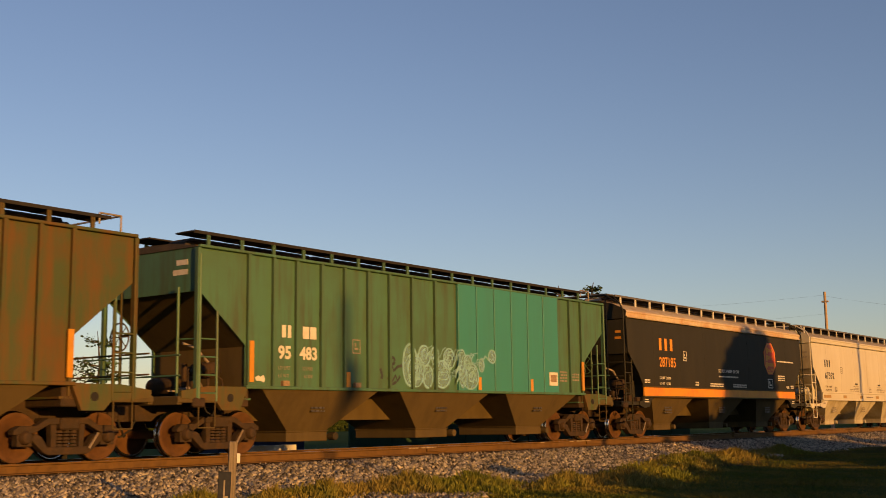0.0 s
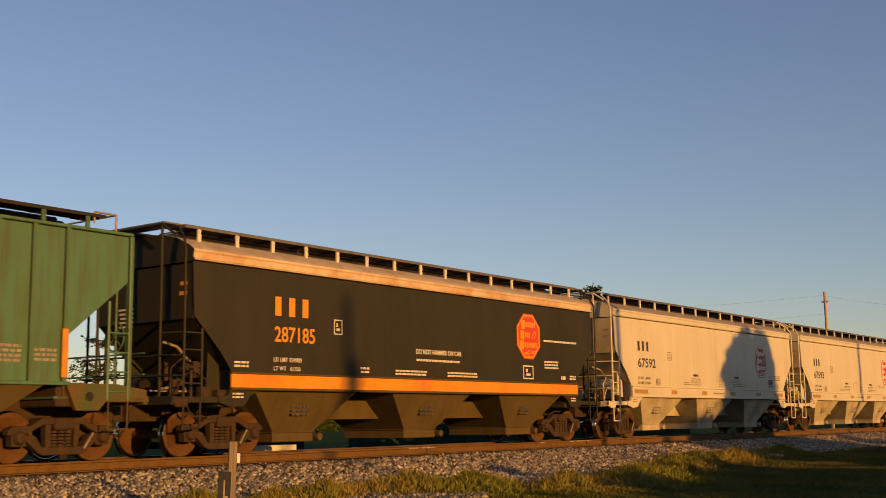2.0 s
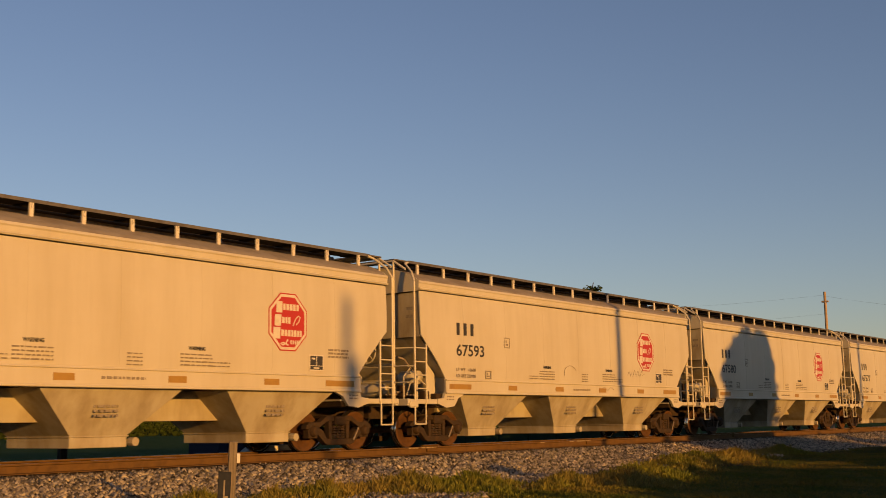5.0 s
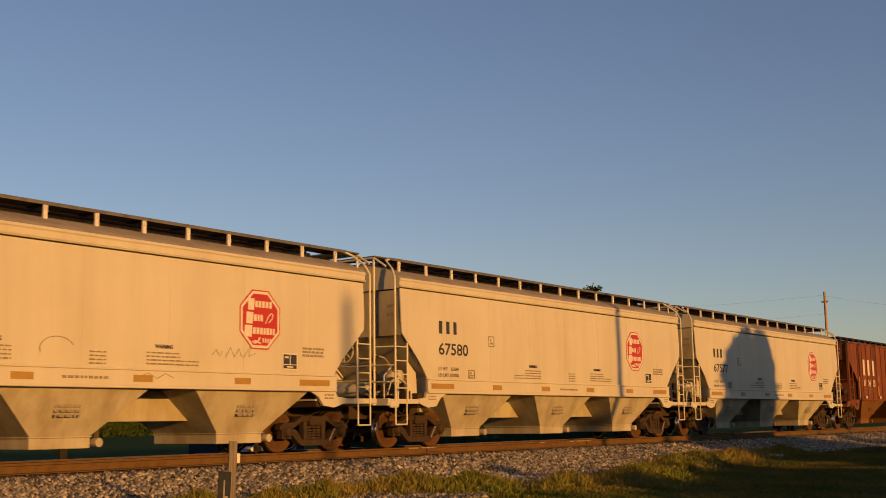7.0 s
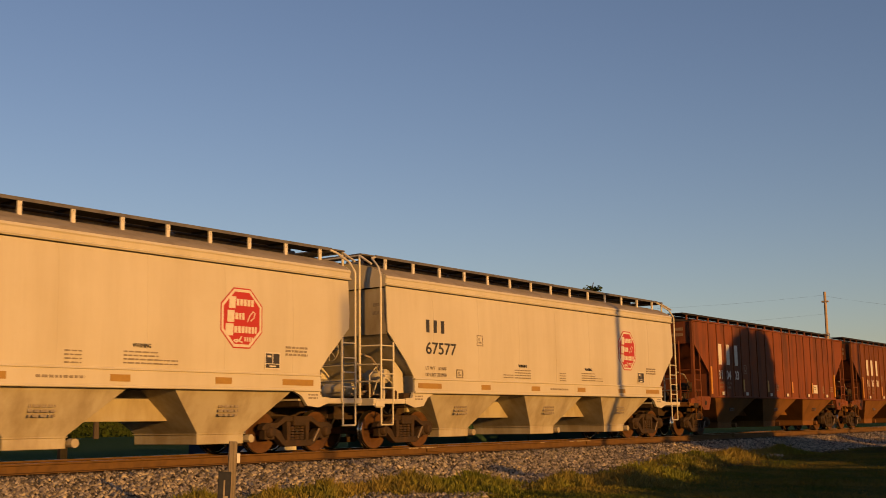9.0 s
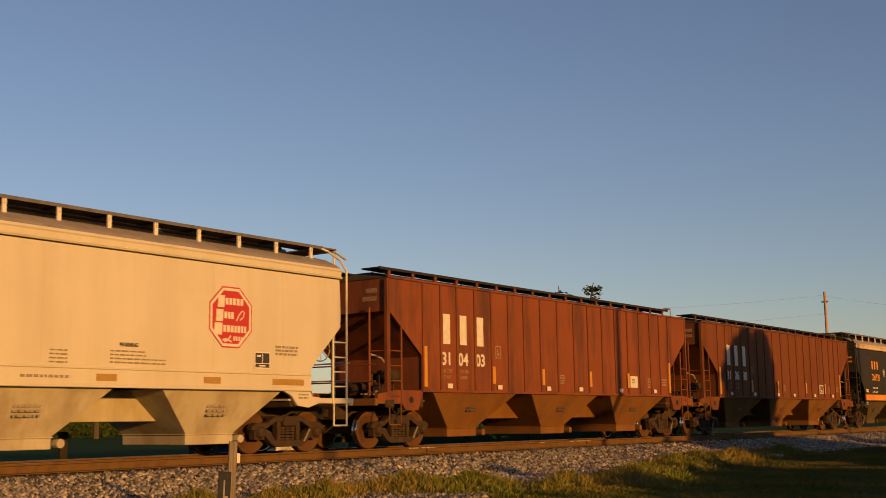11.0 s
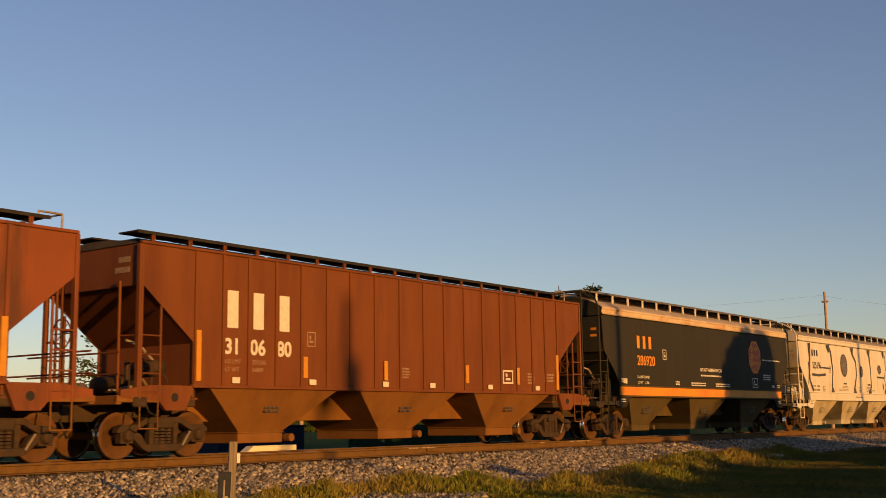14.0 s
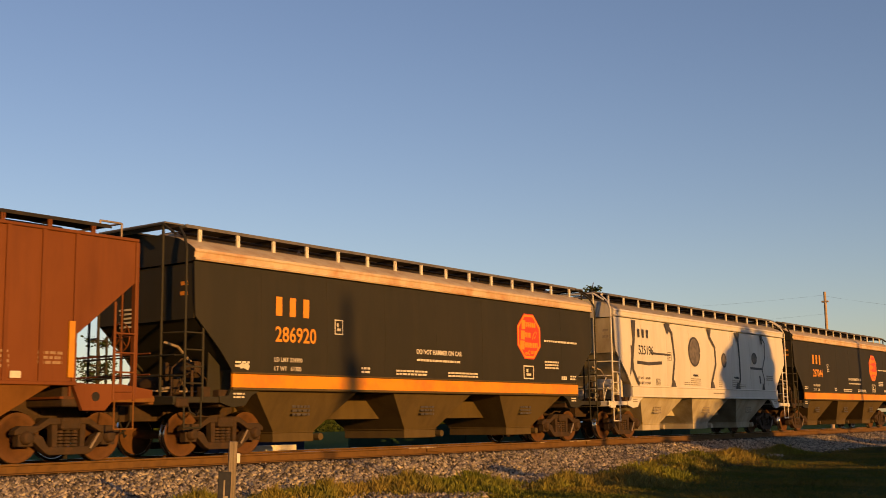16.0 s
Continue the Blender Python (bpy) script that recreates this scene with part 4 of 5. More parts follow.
cars.append(smooth_hopper(33.54, 16.03, "287185", "black", "dark grey covered hopper car with orange sill stripe and dusty roof"))
for x, n in ((50.96, "67592"), (67.80, "67593"), (84.71, "67580"), (101.61, "67577")):
    cars.append(smooth_hopper(x, 15.65, n, "tan", "light grey smooth-sided covered hopper car with red octagonal emblem"))

tagged_car = cars[4]
for pts in ([(10.9, 2.02), (11.0, 2.14), (11.1, 2.0), (11.18, 2.12)], [(11.25, 1.98), (11.4, 2.2), (11.5, 2.0), (11.62, 2.18), (11.7, 2.02)], [(11.75, 2.0), (11.95, 2.24), (11.9, 2.02), (12.1, 2.1)],
            arc(7.3, 2.0, 0.35, 0.22, 200, 20), [(9.1, 1.56), (9.3, 1.62), (9.5, 1.52), (9.7, 1.62), (9.9, 1.54)]):
    ribbon(tagged_car, "scrawl", pts, 0.014, M["letter_grey"], -W - (0.004 if pts[0][1] > 1.7 else 0.032))


def red_car(x, L, scheme, n1, n2, n3, strips, label):
    c = ribbed_hopper(x, L, scheme, label)
    for u in (2.24, 2.97, 3.74):
        part("mark_block", bevelled(0.002, (u + 0.03, u + 0.33, yq - 0.003, yq, 2.60, 3.37)), M["letter_white"], c)
    for u, t in ((2.20, n1), (2.92, n2), (3.70, n3)):
        write(c, t, u, 2.07, 0.45, M["letter_white"], yq, 0.98, 1.0, 0.012)
    write(c, "LD LMT", 2.22, 1.87, 0.13, M["letter_dim"], yq)
    write(c, "LT WT", 2.22, 1.71, 0.13, M["letter_dim"], yq)
    write(c, "221300", 2.98, 1.87, 0.13, M["letter_dim"], yq)
    write(c, "64800", 2.98, 1.71, 0.13, M["letter_dim"], yq)
    frame_box(c, 4.63, 2.31, 0.27, 0.33, yq, M["letter_dim"])
    for u in strips:
        part("reflector_strip", boxes((u, u + 0.13, yr - 0.012, yr - 0.003, 1.62, 2.08)), M["yellow"], c)
    for u in (2.39, 4.67, 7.19, 9.03, 11.58, 13.95):
        part("lime_patch", bevelled(0.003, (u, u + 0.21, yr - 0.014, yr - 0.003, 1.47, 1.59)), M["letter_white"], c)
    bars(c, 7.9, 1.9, 0.35, 0.04, 4, M["letter_dim"], yq)
    bars(c, 13.6, 1.9, 0.35, 0.05, 4, M["letter_dim"], yq)
    bars(c, 14.5, 1.9, 0.5, 0.05, 3, M["letter_dim"], yq)
    return c


c7 = red_car(118.87, 16.68, "redworn", "31", "04", "03", (4.44, 6.95, 9.68, 12.12), "faded red ribbed covered hopper car with dark weather stains")
cars.append(c7)
part("white_placard", boxes((12.30, 12.80, yr - 0.012, yr - 0.006, 1.63, 2.0)), M["letter_white"], c7)
bars(c7, 12.4, 1.86, 0.2, 0.05, 2, M["letter_grey"], yr - 0.014)
c8 = red_car(136.86, 16.65, "red", "31", "06", "80", (4.48, 7.24, 10.57, 13.0), "oxide red ribbed covered hopper car with white lettering")
cars.append(c8)
frame_box(c8, 12.29, 1.63, 0.50, 0.37, yr - 0.008, M["letter_white"], 0.045)
cars.append(smooth_hopper(154.80, 16.03, "286920", "black", "dark grey covered hopper car with orange sill stripe and dusty roof"))
part("lime_splash", outline([(1.25 + a, 1.84 + q) for a, q in splash], "y", yr - 0.004, yr + 0.002), M["letter_white"], cars[-1])
c10 = smooth_hopper(172.2, 14.85, "525196", "white", "off-white covered hopper car with sprayed dark outlines")
cars.append(c10)
yw = -W - 0.006
def K(u):
    """Along the side of the off-white car."""
    return 1.06 * u + 0.55



for pts, w0 in (([(0.9, 2.47), (1.68, 2.44), (2.59, 2.50)], 0.11), ([(1.83, 2.80), (3.25, 2.79)], 0.07),
                ([(3.05, 3.86), (3.40, 3.55), (3.54, 2.66), (3.36, 1.95), (3.44, 1.72)], 0.13), ([(6.34, 3.86), (6.38, 3.56), (6.78, 3.21), (6.81, 2.59), (6.40, 1.85), (6.50, 1.72)], 0.13),
                ([(8.88, 3.62), (8.95, 2.82), (8.94, 2.06), (8.70, 1.74)], 0.12), ([(11.1, 3.84), (11.43, 3.59), (11.37, 2.97), (11.08, 2.49), (11.28, 2.10), (11.13, 1.74)], 0.07),
                ([(9.92, 2.54), (11.05, 2.53)], 0.09), ([(10.80, 2.25), (10.88, 1.95)], 0.13), ([(0.55, 3.0), (0.62, 2.2), (0.85, 1.9), (1.0, 1.74)], 0.13)):
    ribbon(c10, "spray_outline", [(K(u), z) for u, z in pts], w0, M["spray_dark"], yw)
part("spray_wedge", outline([(K(0.62), 3.84), (K(0.86), 3.84), (K(0.80), 3.3), (K(0.62), 2.4), (K(0.40), 2.0), (K(0.50), 2.6), (K(0.64), 3.2)], "y", yw - 0.004, yw + 0.001), M["spray_dark"], c10)
for x, w0 in ((3.05, 0.32), (6.34, 0.26), (8.78, 0.36), (11.1, 0.2)):
    part("spray_wedge", outline([(K(x) - w0 * 0.6, 3.865), (K(x) + w0 * 0.7, 3.865), (K(x) + w0 * 0.35, 3.56), (K(x) + w0 * 0.1, 3.5)], "y", yw - 0.005, yw + 0.001), M["spray_dark"], c10)
for x, w0 in ((3.42, 0.2), (6.5, 0.2), (8.72, 0.22), (11.15, 0.14)):
    part("spray_foot", outline([(K(x) - w0, 1.705), (K(x) + w0, 1.705), (K(x) + 0.06, 1.93), (K(x) - 0.06, 1.93)], "y", yw - 0.005, yw + 0.001), M["spray_dark"], c10)
for u, z, rx, rz in ((5.08, 2.98, 0.46, 0.50), (7.53, 2.76, 0.20, 0.24), (10.33, 2.93, 0.24, 0.20)):
    part("spray_blob", outline(arc(K(u), z, rx, rz, 0, 342, 18), "y", yw - 0.004, yw + 0.001), M["spray_haze"], c10)
    ribbon(c10, "spray_outline", arc(K(u), z, rx, rz, 0, 352, 20), 0.07, M["spray_dark"], yw - 0.006)
cars.append(smooth_hopper(188.15, 14.8, "287044", "black", "dark grey covered hopper car with orange sill stripe and dusty roof"))


# ---- the ground ----
def ground_z(x, y):
    """Height of the ground: ballast shoulder, then a gentle fall to the lawn on both sides."""
    a = abs(y)
    if a < 1.9:
        z = -0.26
    elif a < 4.4:
        z = -0.26 - (a - 1.9) * 0.15
    else:
        z = -0.635 - min(a - 4.4, 12) * 0.022
    if y > 80:
        z += min(y - 80, 220) * 0.021          # the field rises towards a low skyline
    if a > 4.0:
        k = min((a - 4.0) / 2, 1)
        z += k * 0.10 * noise.noise(Vector((x * 0.22, y * 0.22, 0.3)))
    return z


def ground_sheet():
    xs = [-2500, -800, -200, -60] + [-20 + i * 0.8 for i in range(126)] + [100, 140, 200, 320, 800, 2500]
    ys = [-2500, -800, -200, -80, -50] + [-36 + i * 0.5 for i in range(100)] + [18, 30, 60, 120, 180, 300, 900, 2500]
    vs = [(x, y, ground_z(x, y)) for y in ys for x in xs]
    n = len(xs)
    fs = [(j * n + i, j * n + i + 1, (j + 1) * n + i + 1, (j + 1) * n + i) for j in range(len(ys) - 1) for i in range(n - 1)]
    me = bpy.data.meshes.new("ground")
    me.from_pydata(vs, [], fs)
    me.materials.append(M["grass"])
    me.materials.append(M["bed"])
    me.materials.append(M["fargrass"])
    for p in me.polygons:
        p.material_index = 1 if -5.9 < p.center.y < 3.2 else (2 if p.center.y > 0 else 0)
        p.use_smooth = True
    return tagged(new("ground", me), "mown lawn falling from a gravel track bed", "ground", kind="structure")


ground_sheet()


def scatter(name, count, place, base_v, base_f, jitter, material, label, seed, kind="stuff"):
    """Many small copies of one jittered shape, joined into one mesh. place(rng, n) gives positions and sizes."""
    rng = np.random.default_rng(seed)
    pos, size, turn, squash = place(rng, count)
    n = len(pos)
    bv = np.array(base_v, float)
    v = np.repeat(bv[None], n, 0) * (1 + jitter * rng.uniform(-1, 1, (n, len(bv), 3)))
    v[:, :, 2] *= squash[:, None]
    c, s = np.cos(turn)[:, None], np.sin(turn)[:, None]
    x, y = v[:, :, 0] * c - v[:, :, 1] * s, v[:, :, 0] * s + v[:, :, 1] * c
    v = np.stack([x, y, v[:, :, 2]], -1) * size[:, None, None] + pos[:, None]
    f = (np.array(base_f)[None] + (np.arange(n) * len(bv))[:, None, None]).reshape(-1, len(base_f[0]))
    me = bpy.data.meshes.new(name)
    me.vertices.add(n * len(bv))
    me.vertices.foreach_set("co", v.reshape(-1))
    k = f.shape[1]
    me.loops.add(f.size)
    me.loops.foreach_set("vertex_index", f.reshape(-1).astype(np.int32))
    me.polygons.add(len(f))
    me.polygons.foreach_set("loop_start", np.arange(len(f), dtype=np.int32) * k)
    me.update(calc_edges=True)
    me.materials.append(material)
    return tagged(new(name, me), label, "", kind=kind)


OCT_V = [(1, 0, 0), (-1, 0, 0), (0, 1, 0), (0, -1, 0), (0, 0, 1), (0, 0, -1)]
OCT_F = [(0, 2, 4), (2, 1, 4), (1, 3, 4), (3, 0, 4), (2, 0, 5), (1, 2, 5), (3, 1, 5), (0, 3, 5)]


def near_x(rng, n, a, b):
    """More of them where the line is near the road."""
    return a + (b - a) * rng.uniform(0, 1, n) ** 1.5


def toe(x):
    """How far from the track's middle the ballast gives way to grass: a wide apron near the road, narrower further on."""
    k = np.clip((x - 24.5) / 6.0, 0, 1)
    return 6.6 - 2.1 * k * k * (3 - 2 * k) + 0.30 * np.sin(x * 0.9) + 0.22 * np.sin(x * 0.37 + 1) + 0.15 * np.sin(x * 2.3)


def stones(rng, n):
    x = near_x(rng, n, 9.5, 85)
    edge = toe(x) + 0.3
    y = -1.0 - (edge - 1.0) * rng.uniform(0, 1, n) ** 0.9
    z = np.array([ground_z(a, b) for a, b in zip(x, y)]) + rng.uniform(-0.015, 0.025, n)
    return np.stack([x, y, z], -1), 0.034 + 0.050 * rng.uniform(0, 1, n) ** 1.4, rng.uniform(0, 6.28, n), rng.uniform(0.55, 0.95, n)


tagged(scatter("ballast", 110000, stones, OCT_V, OCT_F, 0.35, M["stone"], "crushed grey-brown stone ballast beside the rail", 3), category="gravel")


def tufts(rng, n):
    x = near_x(rng, n, 8, 80)
    edge = toe(x) + rng.normal(0, 0.12, n)
    y = -edge - (14.5 - edge) * rng.uniform(0, 1, n) ** 1.15
    keep_ = (x * 0.28 - 19.5 < y + 0.2) | (x < 60)
    x, y = x[keep_], y[keep_]
    z = np.array([ground_z(a, b) for a, b in zip(x, y)]) - 0.01
    patch = np.array([noise.noise(Vector((a * 0.5, b * 0.7, 2.0))) for a, b in zip(x, y)])
    s = np.clip(rng.uniform(0.03, 0.062, len(x)) * (1 + 0.9 * patch), 0.02, 0.11)
    return np.stack([x, y, z], -1), s, rng.uniform(0, 6.28, len(x)), rng.uniform(0.7, 1.3, len(x))


BL_V = [(-0.06, 0, 0), (0.06, 0, 0), (0.18, 0.05, 0.6), (0.45, 0.1, 1.0), (-0.03, 0.06, 0), (0.03, -0.06, 0), (-0.2, -0.1, 0.65), (-0.5, -0.2, 0.95)]
BL_F = [(0, 1, 2), (0, 2, 3), (4, 5, 6), (4, 6, 7)]
tagged(scatter("lawn_grass", 210000, tufts, BL_V, BL_F, 0.3, M["blade"], "long yellow-green grass along the ballast edge", 5), category="grass")



CLUMPS = ((17.3, -5.4, 0.8), (18.2, -6.2, 0.75), (15.2, -5.2, 0.6), (14.1, -5.0, 0.3), (20.4, -7.0, 0.6), (23.4, -6.9, 0.75), (24.6, -6.7, 0.6),
          (22.0, -7.5, 0.7), (12.6, -4.9, 0.4), (29.4, -5.1, 0.6), (31.5, -4.7, 0.7), (34.5, -4.6, 0.7), (27.6, -6.4, 0.5), (38.5, -4.6, 0.7))


def weeds(rng, n):
    """Soft low clumps that creep into the stone."""
    c = np.array(CLUMPS)
    k = rng.choice(len(c), n, p=c[:, 2] ** 2 / (c[:, 2] ** 2).sum())
    r = np.abs(rng.normal(0, 0.75, n))
    a = rng.uniform(0, 6.283, n)
    ragged = 1 + 0.35 * np.sin(a * 3 + k) + 0.25 * np.sin(a * 7 + 2 * k)
    x = c[k, 0] + c[k, 2] * r * ragged * np.cos(a) * 1.25
    y = np.minimum(c[k, 1] + c[k, 2] * r * ragged * np.sin(a) * 0.75, -3.3)
    z = np.array([ground_z(u, v) for u, v in zip(x, y)]) - 0.01
    s = rng.uniform(0.07, 0.25, n) * np.exp(-0.45 * r) * (0.75 + 0.65 * c[k, 2])
    return np.stack([x, y, z], -1), s, rng.uniform(0, 6.28, n), rng.uniform(0.7, 1.3, n)


WD_V = [(-0.018, 0, 0), (0.018, 0, 0), (0.12, 0.05, 0.6), (0.34, 0.1, 1.0), (-0.012, 0.018, 0), (0.012, -0.018, 0), (-0.14, -0.1, 0.65), (-0.4, -0.2, 0.95)]
tagged(scatter("weeds", 170000, weeds, WD_V, BL_F, 0.35, M["weed"], "tall soft yellow-green weeds growing in the ballast", 9), category="grass")

# ---- the track ----
track = tagged(new("track"), "rusty steel rails on dark ties in stone ballast", "railway track", kind="structure")
head = [(-0.036, 0.0), (0.036, 0.0), (0.037, -0.03), (0.012, -0.045), (0.009, -0.16), (0.07, -0.178), (0.07, -0.19), (-0.07, -0.19), (-0.07, -0.178), (-0.009, -0.16), (-0.012, -0.045), (-0.037, -0.03)]
for y in (-0.755, 0.755):
    part("rail", outline([(a + y, z) for a, z in head], "x", -260, 400), M["rail"], track)
    part("rail_head", boxes((-260, 400, y - 0.03, y + 0.03, -0.001, 0.003)), M["railtop"], track, "bright worn running surface")
tie_me = keep(bevelled(0.015, (-0.115, 0.115, -1.3, 1.3, -0.36, -0.192)), "tie", M["tie"])
rt = random.Random(4)
for i in range(150):
    shared("tie", tie_me, track, pose(5 + i * 0.5, rt.uniform(-0.04, 0.04), 0, 0, 0, rt.uniform(-1, 1)))
clip_me = keep(bevelled(0.01, (-0.45, 0.45, -0.82, -0.765, -0.13, -0.04)), "joint_bar", M["rail"])
for x in (24.3, 32.5, 44.0):
    shared("joint_bar", clip_me, track, pose(x, 0, 0))

for a, b in ((23.1, 23.5), (23.6, 24.25), (29.3, 29.6), (31.0, 31.3), (31.4, 32.3)):
    part("paint_mark", bevelled(0.002, (a, b, -0.797, -0.790, -0.04, -0.008)), M["paintmark"], track, "worn pale paint mark on the rail")

# ---- the marker post beside the line ----
post = tagged(new("marker_post"), "grey weathered wooden post with a dark plate", "post")
post.location = (11.2, -7.1, ground_z(11.2, -7.1))
bm = bevelled(0.008, (-0.055, 0.055, -0.055, 0.055, -0.2, 1.12))
part("post", bm, M["post"], post)
plate = part("plate", bevelled(0.004, (-0.185, -0.012, -0.085, -0.06, 0.28, 0.71)), M["plate"], post, "dark weathered plate with a pale mark")
part("plate_mark", boxes((-0.112, -0.090, -0.09, -0.0855, 0.36, 0.60), (-0.090, -0.045, -0.09, -0.0855, 0.36, 0.385)), M["letter_grey"], plate)
part("reflector", bevelled(0.004, (0.055, 0.10, -0.06, -0.03, 0.83, 0.96)), M["block"], post, "small white reflector")
post.rotation_euler = (0, radians(2.0), radians(-38))


# ---- trees and poles ----
def tree(name, x, y, height, crown_r, crown_low, seed, label, leaves=2600, leaf=0.16, gaps=0.25):
    t = tagged(new(name), label, "tree")
    t.location = (x, y, ground_z(x, y))
    rnd = random.Random(seed)
    bm = bmesh.new()
    pts = [Vector((0, 0, -0.2))]
    for i in range(1, 7):
        pts.append(Vector((rnd.uniform(-.15, .15) * i * 0.3, rnd.uniform(-.15, .15) * i * 0.3, height * 0.88 * i / 6)))
    r0 = height * 0.022 + 0.05
    for i in range(6):
        rod(bm, pts[i], pts[i + 1], r0 * (1 - i / 6.5), 8, r0 * (1 - (i + 1) / 6.5))
    tips = []
    for i in range(22):
        k = rnd.uniform(max(0.12, crown_low / height), 0.95)
        base = pts[min(5, int(k * 6))].lerp(pts[min(6, int(k * 6) + 1)], (k * 6) % 1)
        ang = rnd.uniform(0, 6.283)
        out = crown_r * rnd.uniform(0.55, 1.0) * math.sqrt(max(0.08, 1 - ((k - 0.55) / 0.5) ** 2))
        tip = base + Vector((math.cos(ang) * out, math.sin(ang) * out, rnd.uniform(0.1, 0.5) * out))
        mid = base.lerp(tip, 0.5) + Vector((0, 0, -0.06 * out))
        rod(bm, base, mid, r0 * 0.3, 5, r0 * 0.2)
        rod(bm, mid, tip, r0 * 0.2, 5, 0.012)
        tips += [(tip, out * 0.45), (mid, out * 0.35), (base.lerp(tip, 0.8), out * 0.4)]
    part("trunk", bm, M["bark"], t)
    rng = np.random.default_rng(seed)

    def spots(rng, n):
        idx = rng.integers(0, len(tips), n)
        c = np.array([tips[i][0] for i in idx])
        s = np.array([max(0.35, tips[i][1]) for i in idx])
        d = rng.normal(0, 0.5, (n, 3)) * s[:, None]
        p = c + d * np.array([1, 1, 0.75])
        return p, rng.uniform(0.6, 1.3, n) * leaf, rng.uniform(0, 6.28, n), rng.uniform(0.3, 1.4, n)
    lv = [(-1, 0, 0.1), (0, -0.45, 0.5), (1, 0, -0.2), (0, 0.45, -0.4)]
    crown = scatter("crown", leaves, spots, lv, [(0, 1, 2, 3)], 0.4, M["leaf"], "", seed, kind="")
    crown.parent = t
    return t


def utility_pole(x, y, top, label, arm=True, turn=0.0):
    p = tagged(new("utility_pole"), label, "utility pole")
    z0 = ground_z(x, y)
    p.location = (x, y, z0)
    bm = bmesh.new()
    rod(bm, (0, 0, -0.3), (0, 0, top - z0), 0.17, 12, 0.12)
    part("pole", bm, M["pole"], p, smooth=False)
    if arm:
        h = top - z0 - 0.45
        part("cross_arm", bevelled(0.01, (-0.06, 0.06, -1.1, 1.1, h, h + 0.11)), M["pole"], p)
        for yy in (-1.0, -0.4, 0.4, 1.0):
            ins = bmesh.new()
            rod(ins, (0, yy, h + 0.1), (0, yy, h + 0.28), 0.045, 8, 0.03)
            part("insulator", ins, M["plate"], p)
    p.rotation_euler = (0, 0, radians(turn))
    return p


# behind the camera, out of view: poles and a row of trees added for the long shadows on the lawn and the train
def shade(x, across):
    """Where a thing at that distance across must stand for its shadow to fall at x on the train."""
    return x - SUN_AZ * (across - 1.55)


pole_a = utility_pole(shade(19.92, 56), -56.0, 11.0, "brown wooden utility pole with a transformer", arm=False)
# can added to widen the lower part of the pole's shadow
can = bmesh.new()
rod(can, (0.22, 0, 9.4), (0.22, 0, 10.4), 0.24, 12)
part("transformer", can, M["plate"], pole_a)
utility_pole(shade(33.0, 33), -33.0, 11.8, "tall brown wooden utility pole with a cross arm", arm=False)
utility_pole(shade(57.7, 33), -33.0, 11.8, "tall brown wooden utility pole with a cross arm", arm=False)
# four unseen crowns stand together to shape one dome of shade
for i, (x, y, h, r, n) in enumerate(((42.9, -33.0, 9.6, 1.7, 24000), (43.9, -33.4, 10.7, 1.7, 26000), (44.9, -33.0, 9.9, 1.7, 24000), (43.8, -32.3, 8.4, 2.4, 32000))):
    tree("shade_tree", shade(x, 33), y, h, r, 0.2, 61 + i, "unseen dense leafy tree, one of four shaping a shadow", leaves=n, leaf=0.38)
for i, (x, h) in enumerate(((20.5, 2.7), (23.5, 3.1), (26.5, 3.6), (29.5, 3.8), (32.5, 3.6), (35.5, 3.5), (39.6, 5.0), (41.8, 7.4), (44.0, 7.5), (46.8, 5.6), (49.8, 4.8), (53, 4.6), (56.5, 4.6), (60, 4.6), (64, 4.6))):
    tree("shrub_tree", shade(x, 33), -33.4 - (i % 3) * 0.4, h - 0.6, 2.9, 0.2, 20 + i, "low rounded leafy tree on the lawn", leaves=13000, leaf=0.42)

# beyond the train
tree("far_tree", 78.45, 24.96, 13.7, 1.15, 4.0, 31, "dark leafy tree standing beyond the track", leaves=1000, leaf=0.15)
tree("far_tree", 77.2, 27.05, 13.5, 1.2, 6.0, 32, "thin sparse tree standing beyond the track", leaves=260, leaf=0.2)
tree("far_tree", 72.0, 77.5, 12.5, 2.6, 2.0, 33, "small leafy tree standing beyond the track", leaves=1500, leaf=0.18)
far_pole = utility_pole(104.4, 15.4, 11.8, "grey-brown utility pole with a short cross arm", arm=False)
part("cross_arm", bevelled(0.01, (-0.10, 0.10, -0.3, 0.3, 11.7, 11.85)), M["pole"], far_pole)


def cable(p, q, sag):
    c = bmesh.new()
    p, q = Vector(p), Vector(q)
    last = p
    for i in range(1, 25):
        k = i / 24
        nxt = p.lerp(q, k) - Vector((0, 0, sag * 4 * k * (1 - k)))
        rod(c, last, nxt, 0.0045, 4)
        last = nxt
    ob = part("cable", c, M["wire"])
    return tagged(ob, "thin black overhead cable hung from a pole", "cable")


cable((104.4, 15.4, 11.5), (64, 42, 9.4), 0.9)
cable((104.4, 15.4, 11.4), (150, -6, 11.2), 0.9)
cable((104.4, 15.4, 9.8), (64, 42, 8.0), 0.9)
utility_pole(64, 42, 10.0, "grey-brown utility pole with a short cross arm", arm=False)

# a far hedgerow along the horizon
def hedge_spots(rng, n):
    x = rng.uniform(-150, 600, n)
    y = 230 + 12 * np.sin(x * 0.02) + rng.uniform(-3, 3, n)
    z = 2.1 + rng.uniform(0, 1, n) ** 1.4 * (1.0 + 0.4 * np.sin(x * 0.13) + 0.3 * np.sin(x * 0.31 + 1))
    return np.stack([x, y, z], -1), rng.uniform(0.25, 0.6, n), rng.uniform(0, 6.28, n), rng.uniform(0.5, 1.2, n)


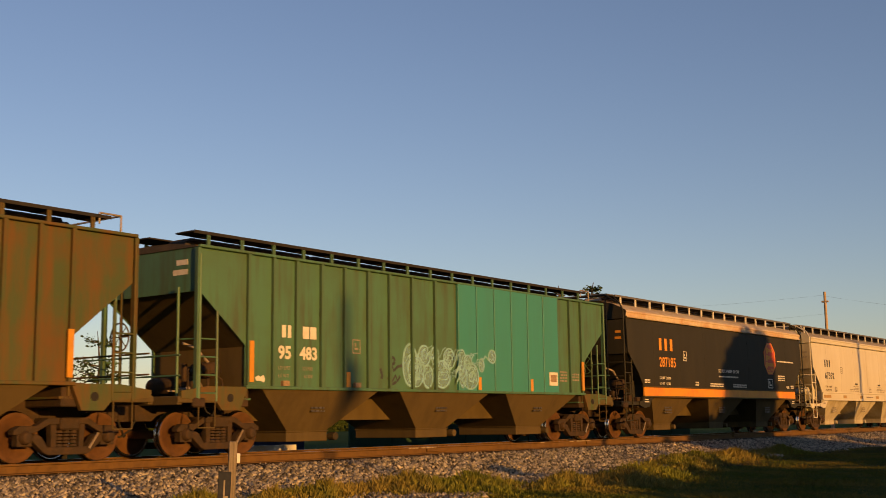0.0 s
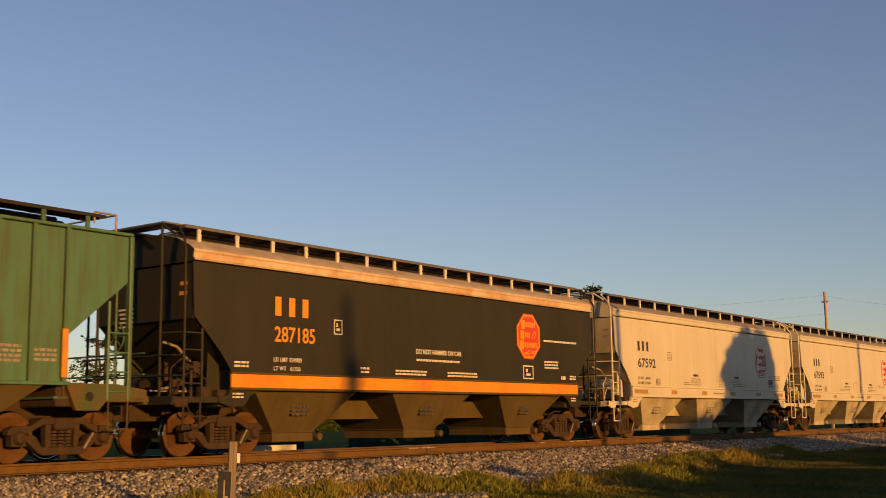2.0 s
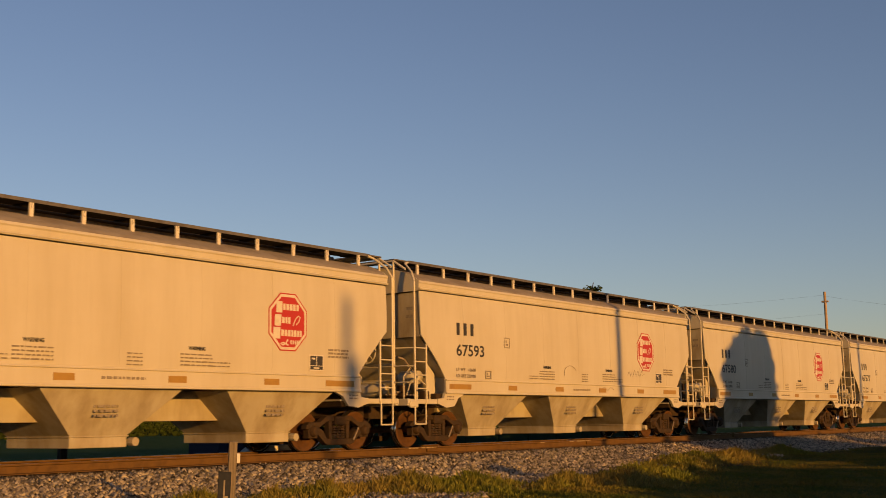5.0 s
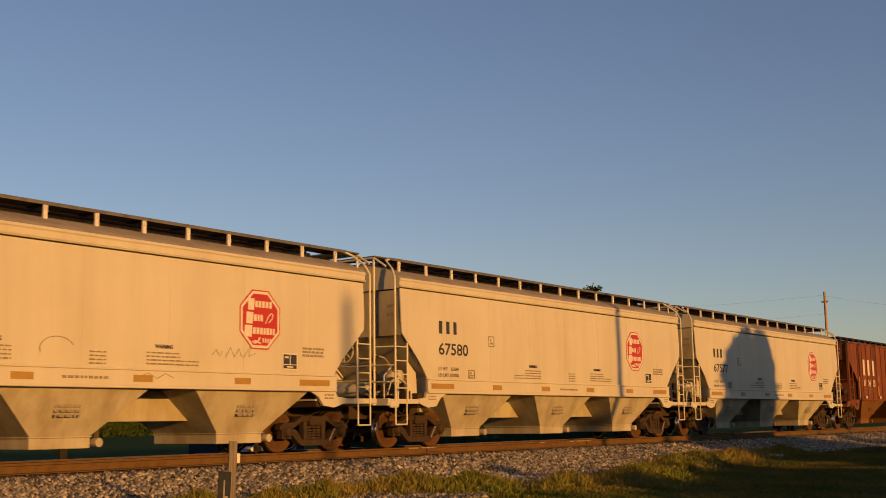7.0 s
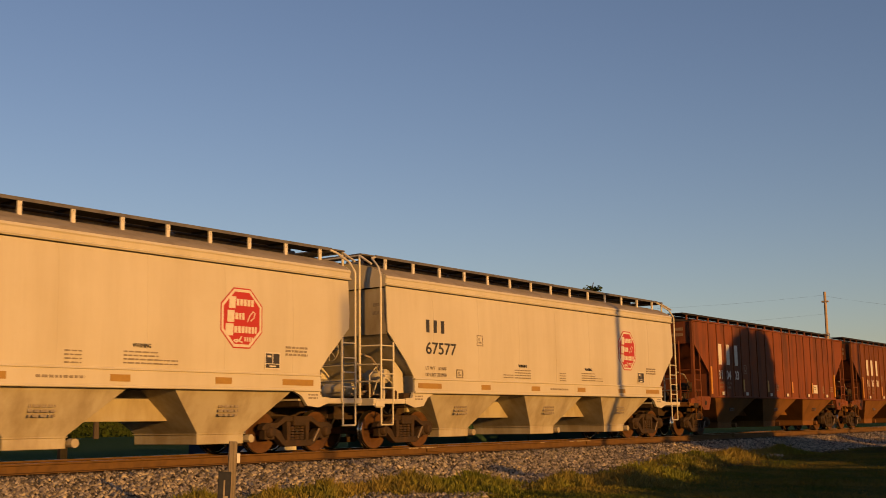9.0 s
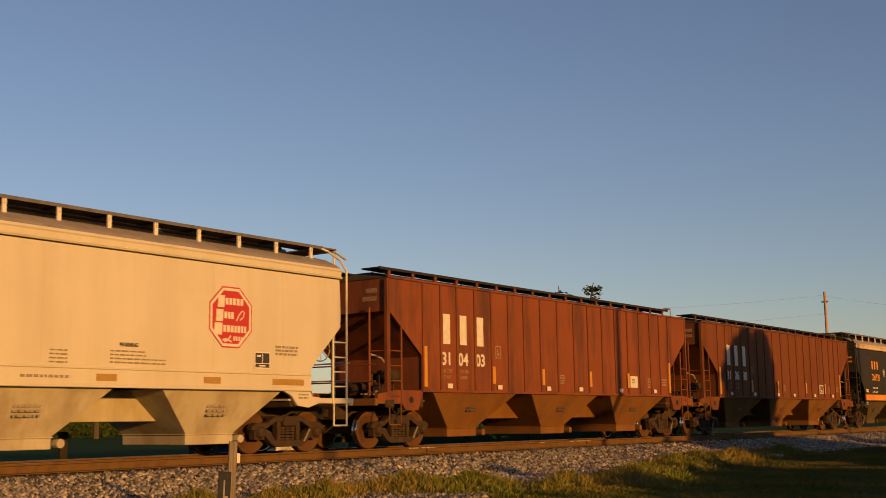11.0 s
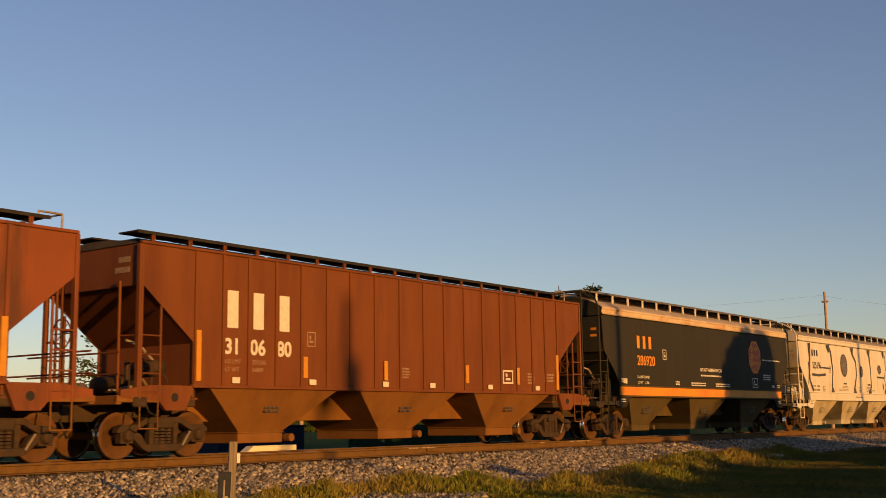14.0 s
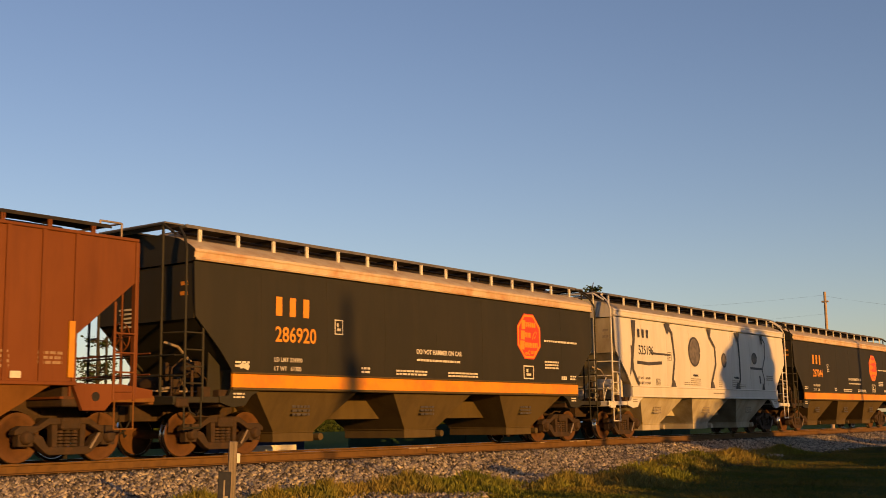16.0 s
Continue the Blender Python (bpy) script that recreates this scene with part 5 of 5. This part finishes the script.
tagged(scatter("hedgerow", 45000, hedge_spots, [(-1, 0, 0.1), (0, -0.45, 0.7), (1, 0, -0.2), (0, 0.45, -0.6)], [(0, 1, 2, 3)], 0.4, M["leaf"], "dark green hedgerow along the far edge of the field", 41), category="hedge")


def field_spots(rng, n):
    y = rng.uniform(85, 235, n)
    x = (y + 19) * rng.uniform(0.55, 1.9, n)
    z = np.array([ground_z(a, q) for a, q in zip(x, y)]) - 0.02
    return np.stack([x, y, z], -1), rng.uniform(0.3, 0.6, n), rng.uniform(0, 6.28, n), rng.uniform(0.7, 1.2, n)


tagged(scatter("field_grass", 60000, field_spots, [(-0.25, 0, 0), (0.25, 0, 0), (0.5, 0.05, 0.9), (-0.4, 0.1, 1.0)], [(0, 1, 2, 3)], 0.3, M["fieldgrass"], "tall sunlit grass in the field beyond the track", 43), category="grass")

# low things on the far side of the rails
# pale block placed where sunlight under the cars picks out a bright strip
slab = tagged(part("concrete_slab", outline([(-0.85, -0.2), (0.85, -0.2), (0.85, 0.20), (-0.6, 0.20), (-0.85, 0.05)], "y", -0.12, 0.12), M["block"]), "low pale block for a sunlit strip beyond the far rail", "block")
slab.location = (20.25, 1.30, -0.08)
blk = tagged(part("marker_block", bevelled(0.01, (-0.13, 0.13, -0.1, 0.1, 0, 0.14)), M["block"]), "small white marker block beside the far rail", "block")
blk.location = (15.1, 2.0, -0.2)
stem = tagged(part("switch_stand", bevelled(0.01, (-0.09, 0.09, -0.06, 0.06, 0, 0.75)), M["dark"]), "short black steel stand beside the far rail", "post")
stem.location = (15.1, 2.25, -0.22)
bin_ = tagged(part("steel_bin", bevelled(0.03, (-2.2, 2.2, -0.8, 0.8, 0, 1.36), (-2.25, 2.25, -0.85, 0.85, 1.36, 1.44), (-0.8, -0.72, -0.84, -0.8, 0.05, 1.36), (0.6, 0.68, -0.84, -0.8, 0.05, 1.36)), M["blue"]), "dark blue steel bin on the grass", "bin")
bin_.location = (30.6, 12.8, ground_z(30.6, 12.8))
fence = tagged(new("panel_fence"), "dark green board fence on the far lawn", "fence")
fence.location = (38, 9, ground_z(38, 9))
pan = keep(bevelled(0.01, (0.03, 2.37, -0.02, 0.02, 0.02, 1.25)), "panel", M["fence"])
pst = keep(bevelled(0.01, (-0.04, 0.04, -0.05, 0.05, -0.1, 1.35)), "post", M["fence"])
for i in range(12):
    shared("panel", pan, fence, pose(i * 2.4 - 6, 0, 0))
    shared("post", pst, fence, pose(i * 2.4 - 6, 0, 0))
shed = tagged(new("barn"), "pale barn with a brown roof in the distance", "barn")
shed.location = (235, 310, ground_z(235, 310))
part("wall", bevelled(0.02, (-8, 8, 0, 10, 0, 8.0)), M["shed"], shed)
part("roof", outline([(-0.6, 7.9), (5, 11.5), (10.6, 7.9), (10.6, 7.6), (5, 11.2), (-0.6, 7.6)], "x", -8.5, 8.5), M["shedroof"], shed)
part("door", boxes((-2.0, 2.0, -0.08, 0.0, 0, 5.0)), M["shedroof"], shed)


# ---- a small dark bird that flits up beyond the cars ----
bird = tagged(new("bird"), "small dark bird in flight with raised wings", "bird")
bm = bmesh.new()
bmesh.ops.create_icosphere(bm, subdivisions=2, radius=1.0, matrix=Matrix.Diagonal((0.16, 0.06, 0.06, 1)))
rod(bm, (0.13, 0, 0.03), (0.21, 0, 0.03), 0.035, 8, 0.01)
part("body", bm, M["dark"], bird, smooth=True)
for sy in (-1, 1):
    wing = outline([(0.08, 0.0), (-0.07, 0.0), (-0.10, 0.16), (-0.03, 0.34), (0.03, 0.30), (0.09, 0.14)], "z", -0.006, 0.006)
    wing.transform(Matrix.Rotation(radians(38 * sy), 4, "X") @ Matrix.Diagonal((1, sy, 1, 1)))
    bmesh.ops.recalc_face_normals(wing, faces=wing.faces)
    part("wing", wing, M["dark"], bird)
part("tail", outline([(-0.12, -0.02), (-0.12, 0.02), (-0.27, 0.06), (-0.27, -0.06)], "z", -0.006, 0.006), M["dark"], bird)


# ---- what moves: the whole train, and its turning wheels ----
def run(t):
    """Metres the train has moved by t seconds, slowing a little."""
    return 8.7181 * t - 0.029166 * ((t - 8.0) ** 2 - 64.0)


def motions():
    times = [i * 0.5 for i in range(33)]
    for car in cars:
        x = car.location.x
        walk(car, [(t, Matrix.Translation((x - run(t), 0, 0))) for t in times])
    steps = [i / 15 for i in range(241)]
    for ws in WHEELSETS:
        x, y, z = ws.location
        walk(ws, [(t, pose(x, y, z, 0, -math.degrees(run(t) / R_WHEEL), 0)) for t in steps])
    # the bird keeps low behind the train but for one moment
    way = ((0.0, 14, 26, 0.6), (8.0, 18, 20, 0.8), (9.4, 21.2, 11.6, 3.0), (9.9, 23.39, 8.22, 6.62), (10.0, 23.75, 7.91, 6.92), (10.1, 24.11, 7.59, 6.40), (10.6, 26.5, 6.0, 2.6), (12.0, 36, 14, 0.9), (16.0, 60, 26, 0.7))
    walk(bird, [(t, pose(x, y, z, 0, 0, -50)) for t, x, y, z in way])


motions()
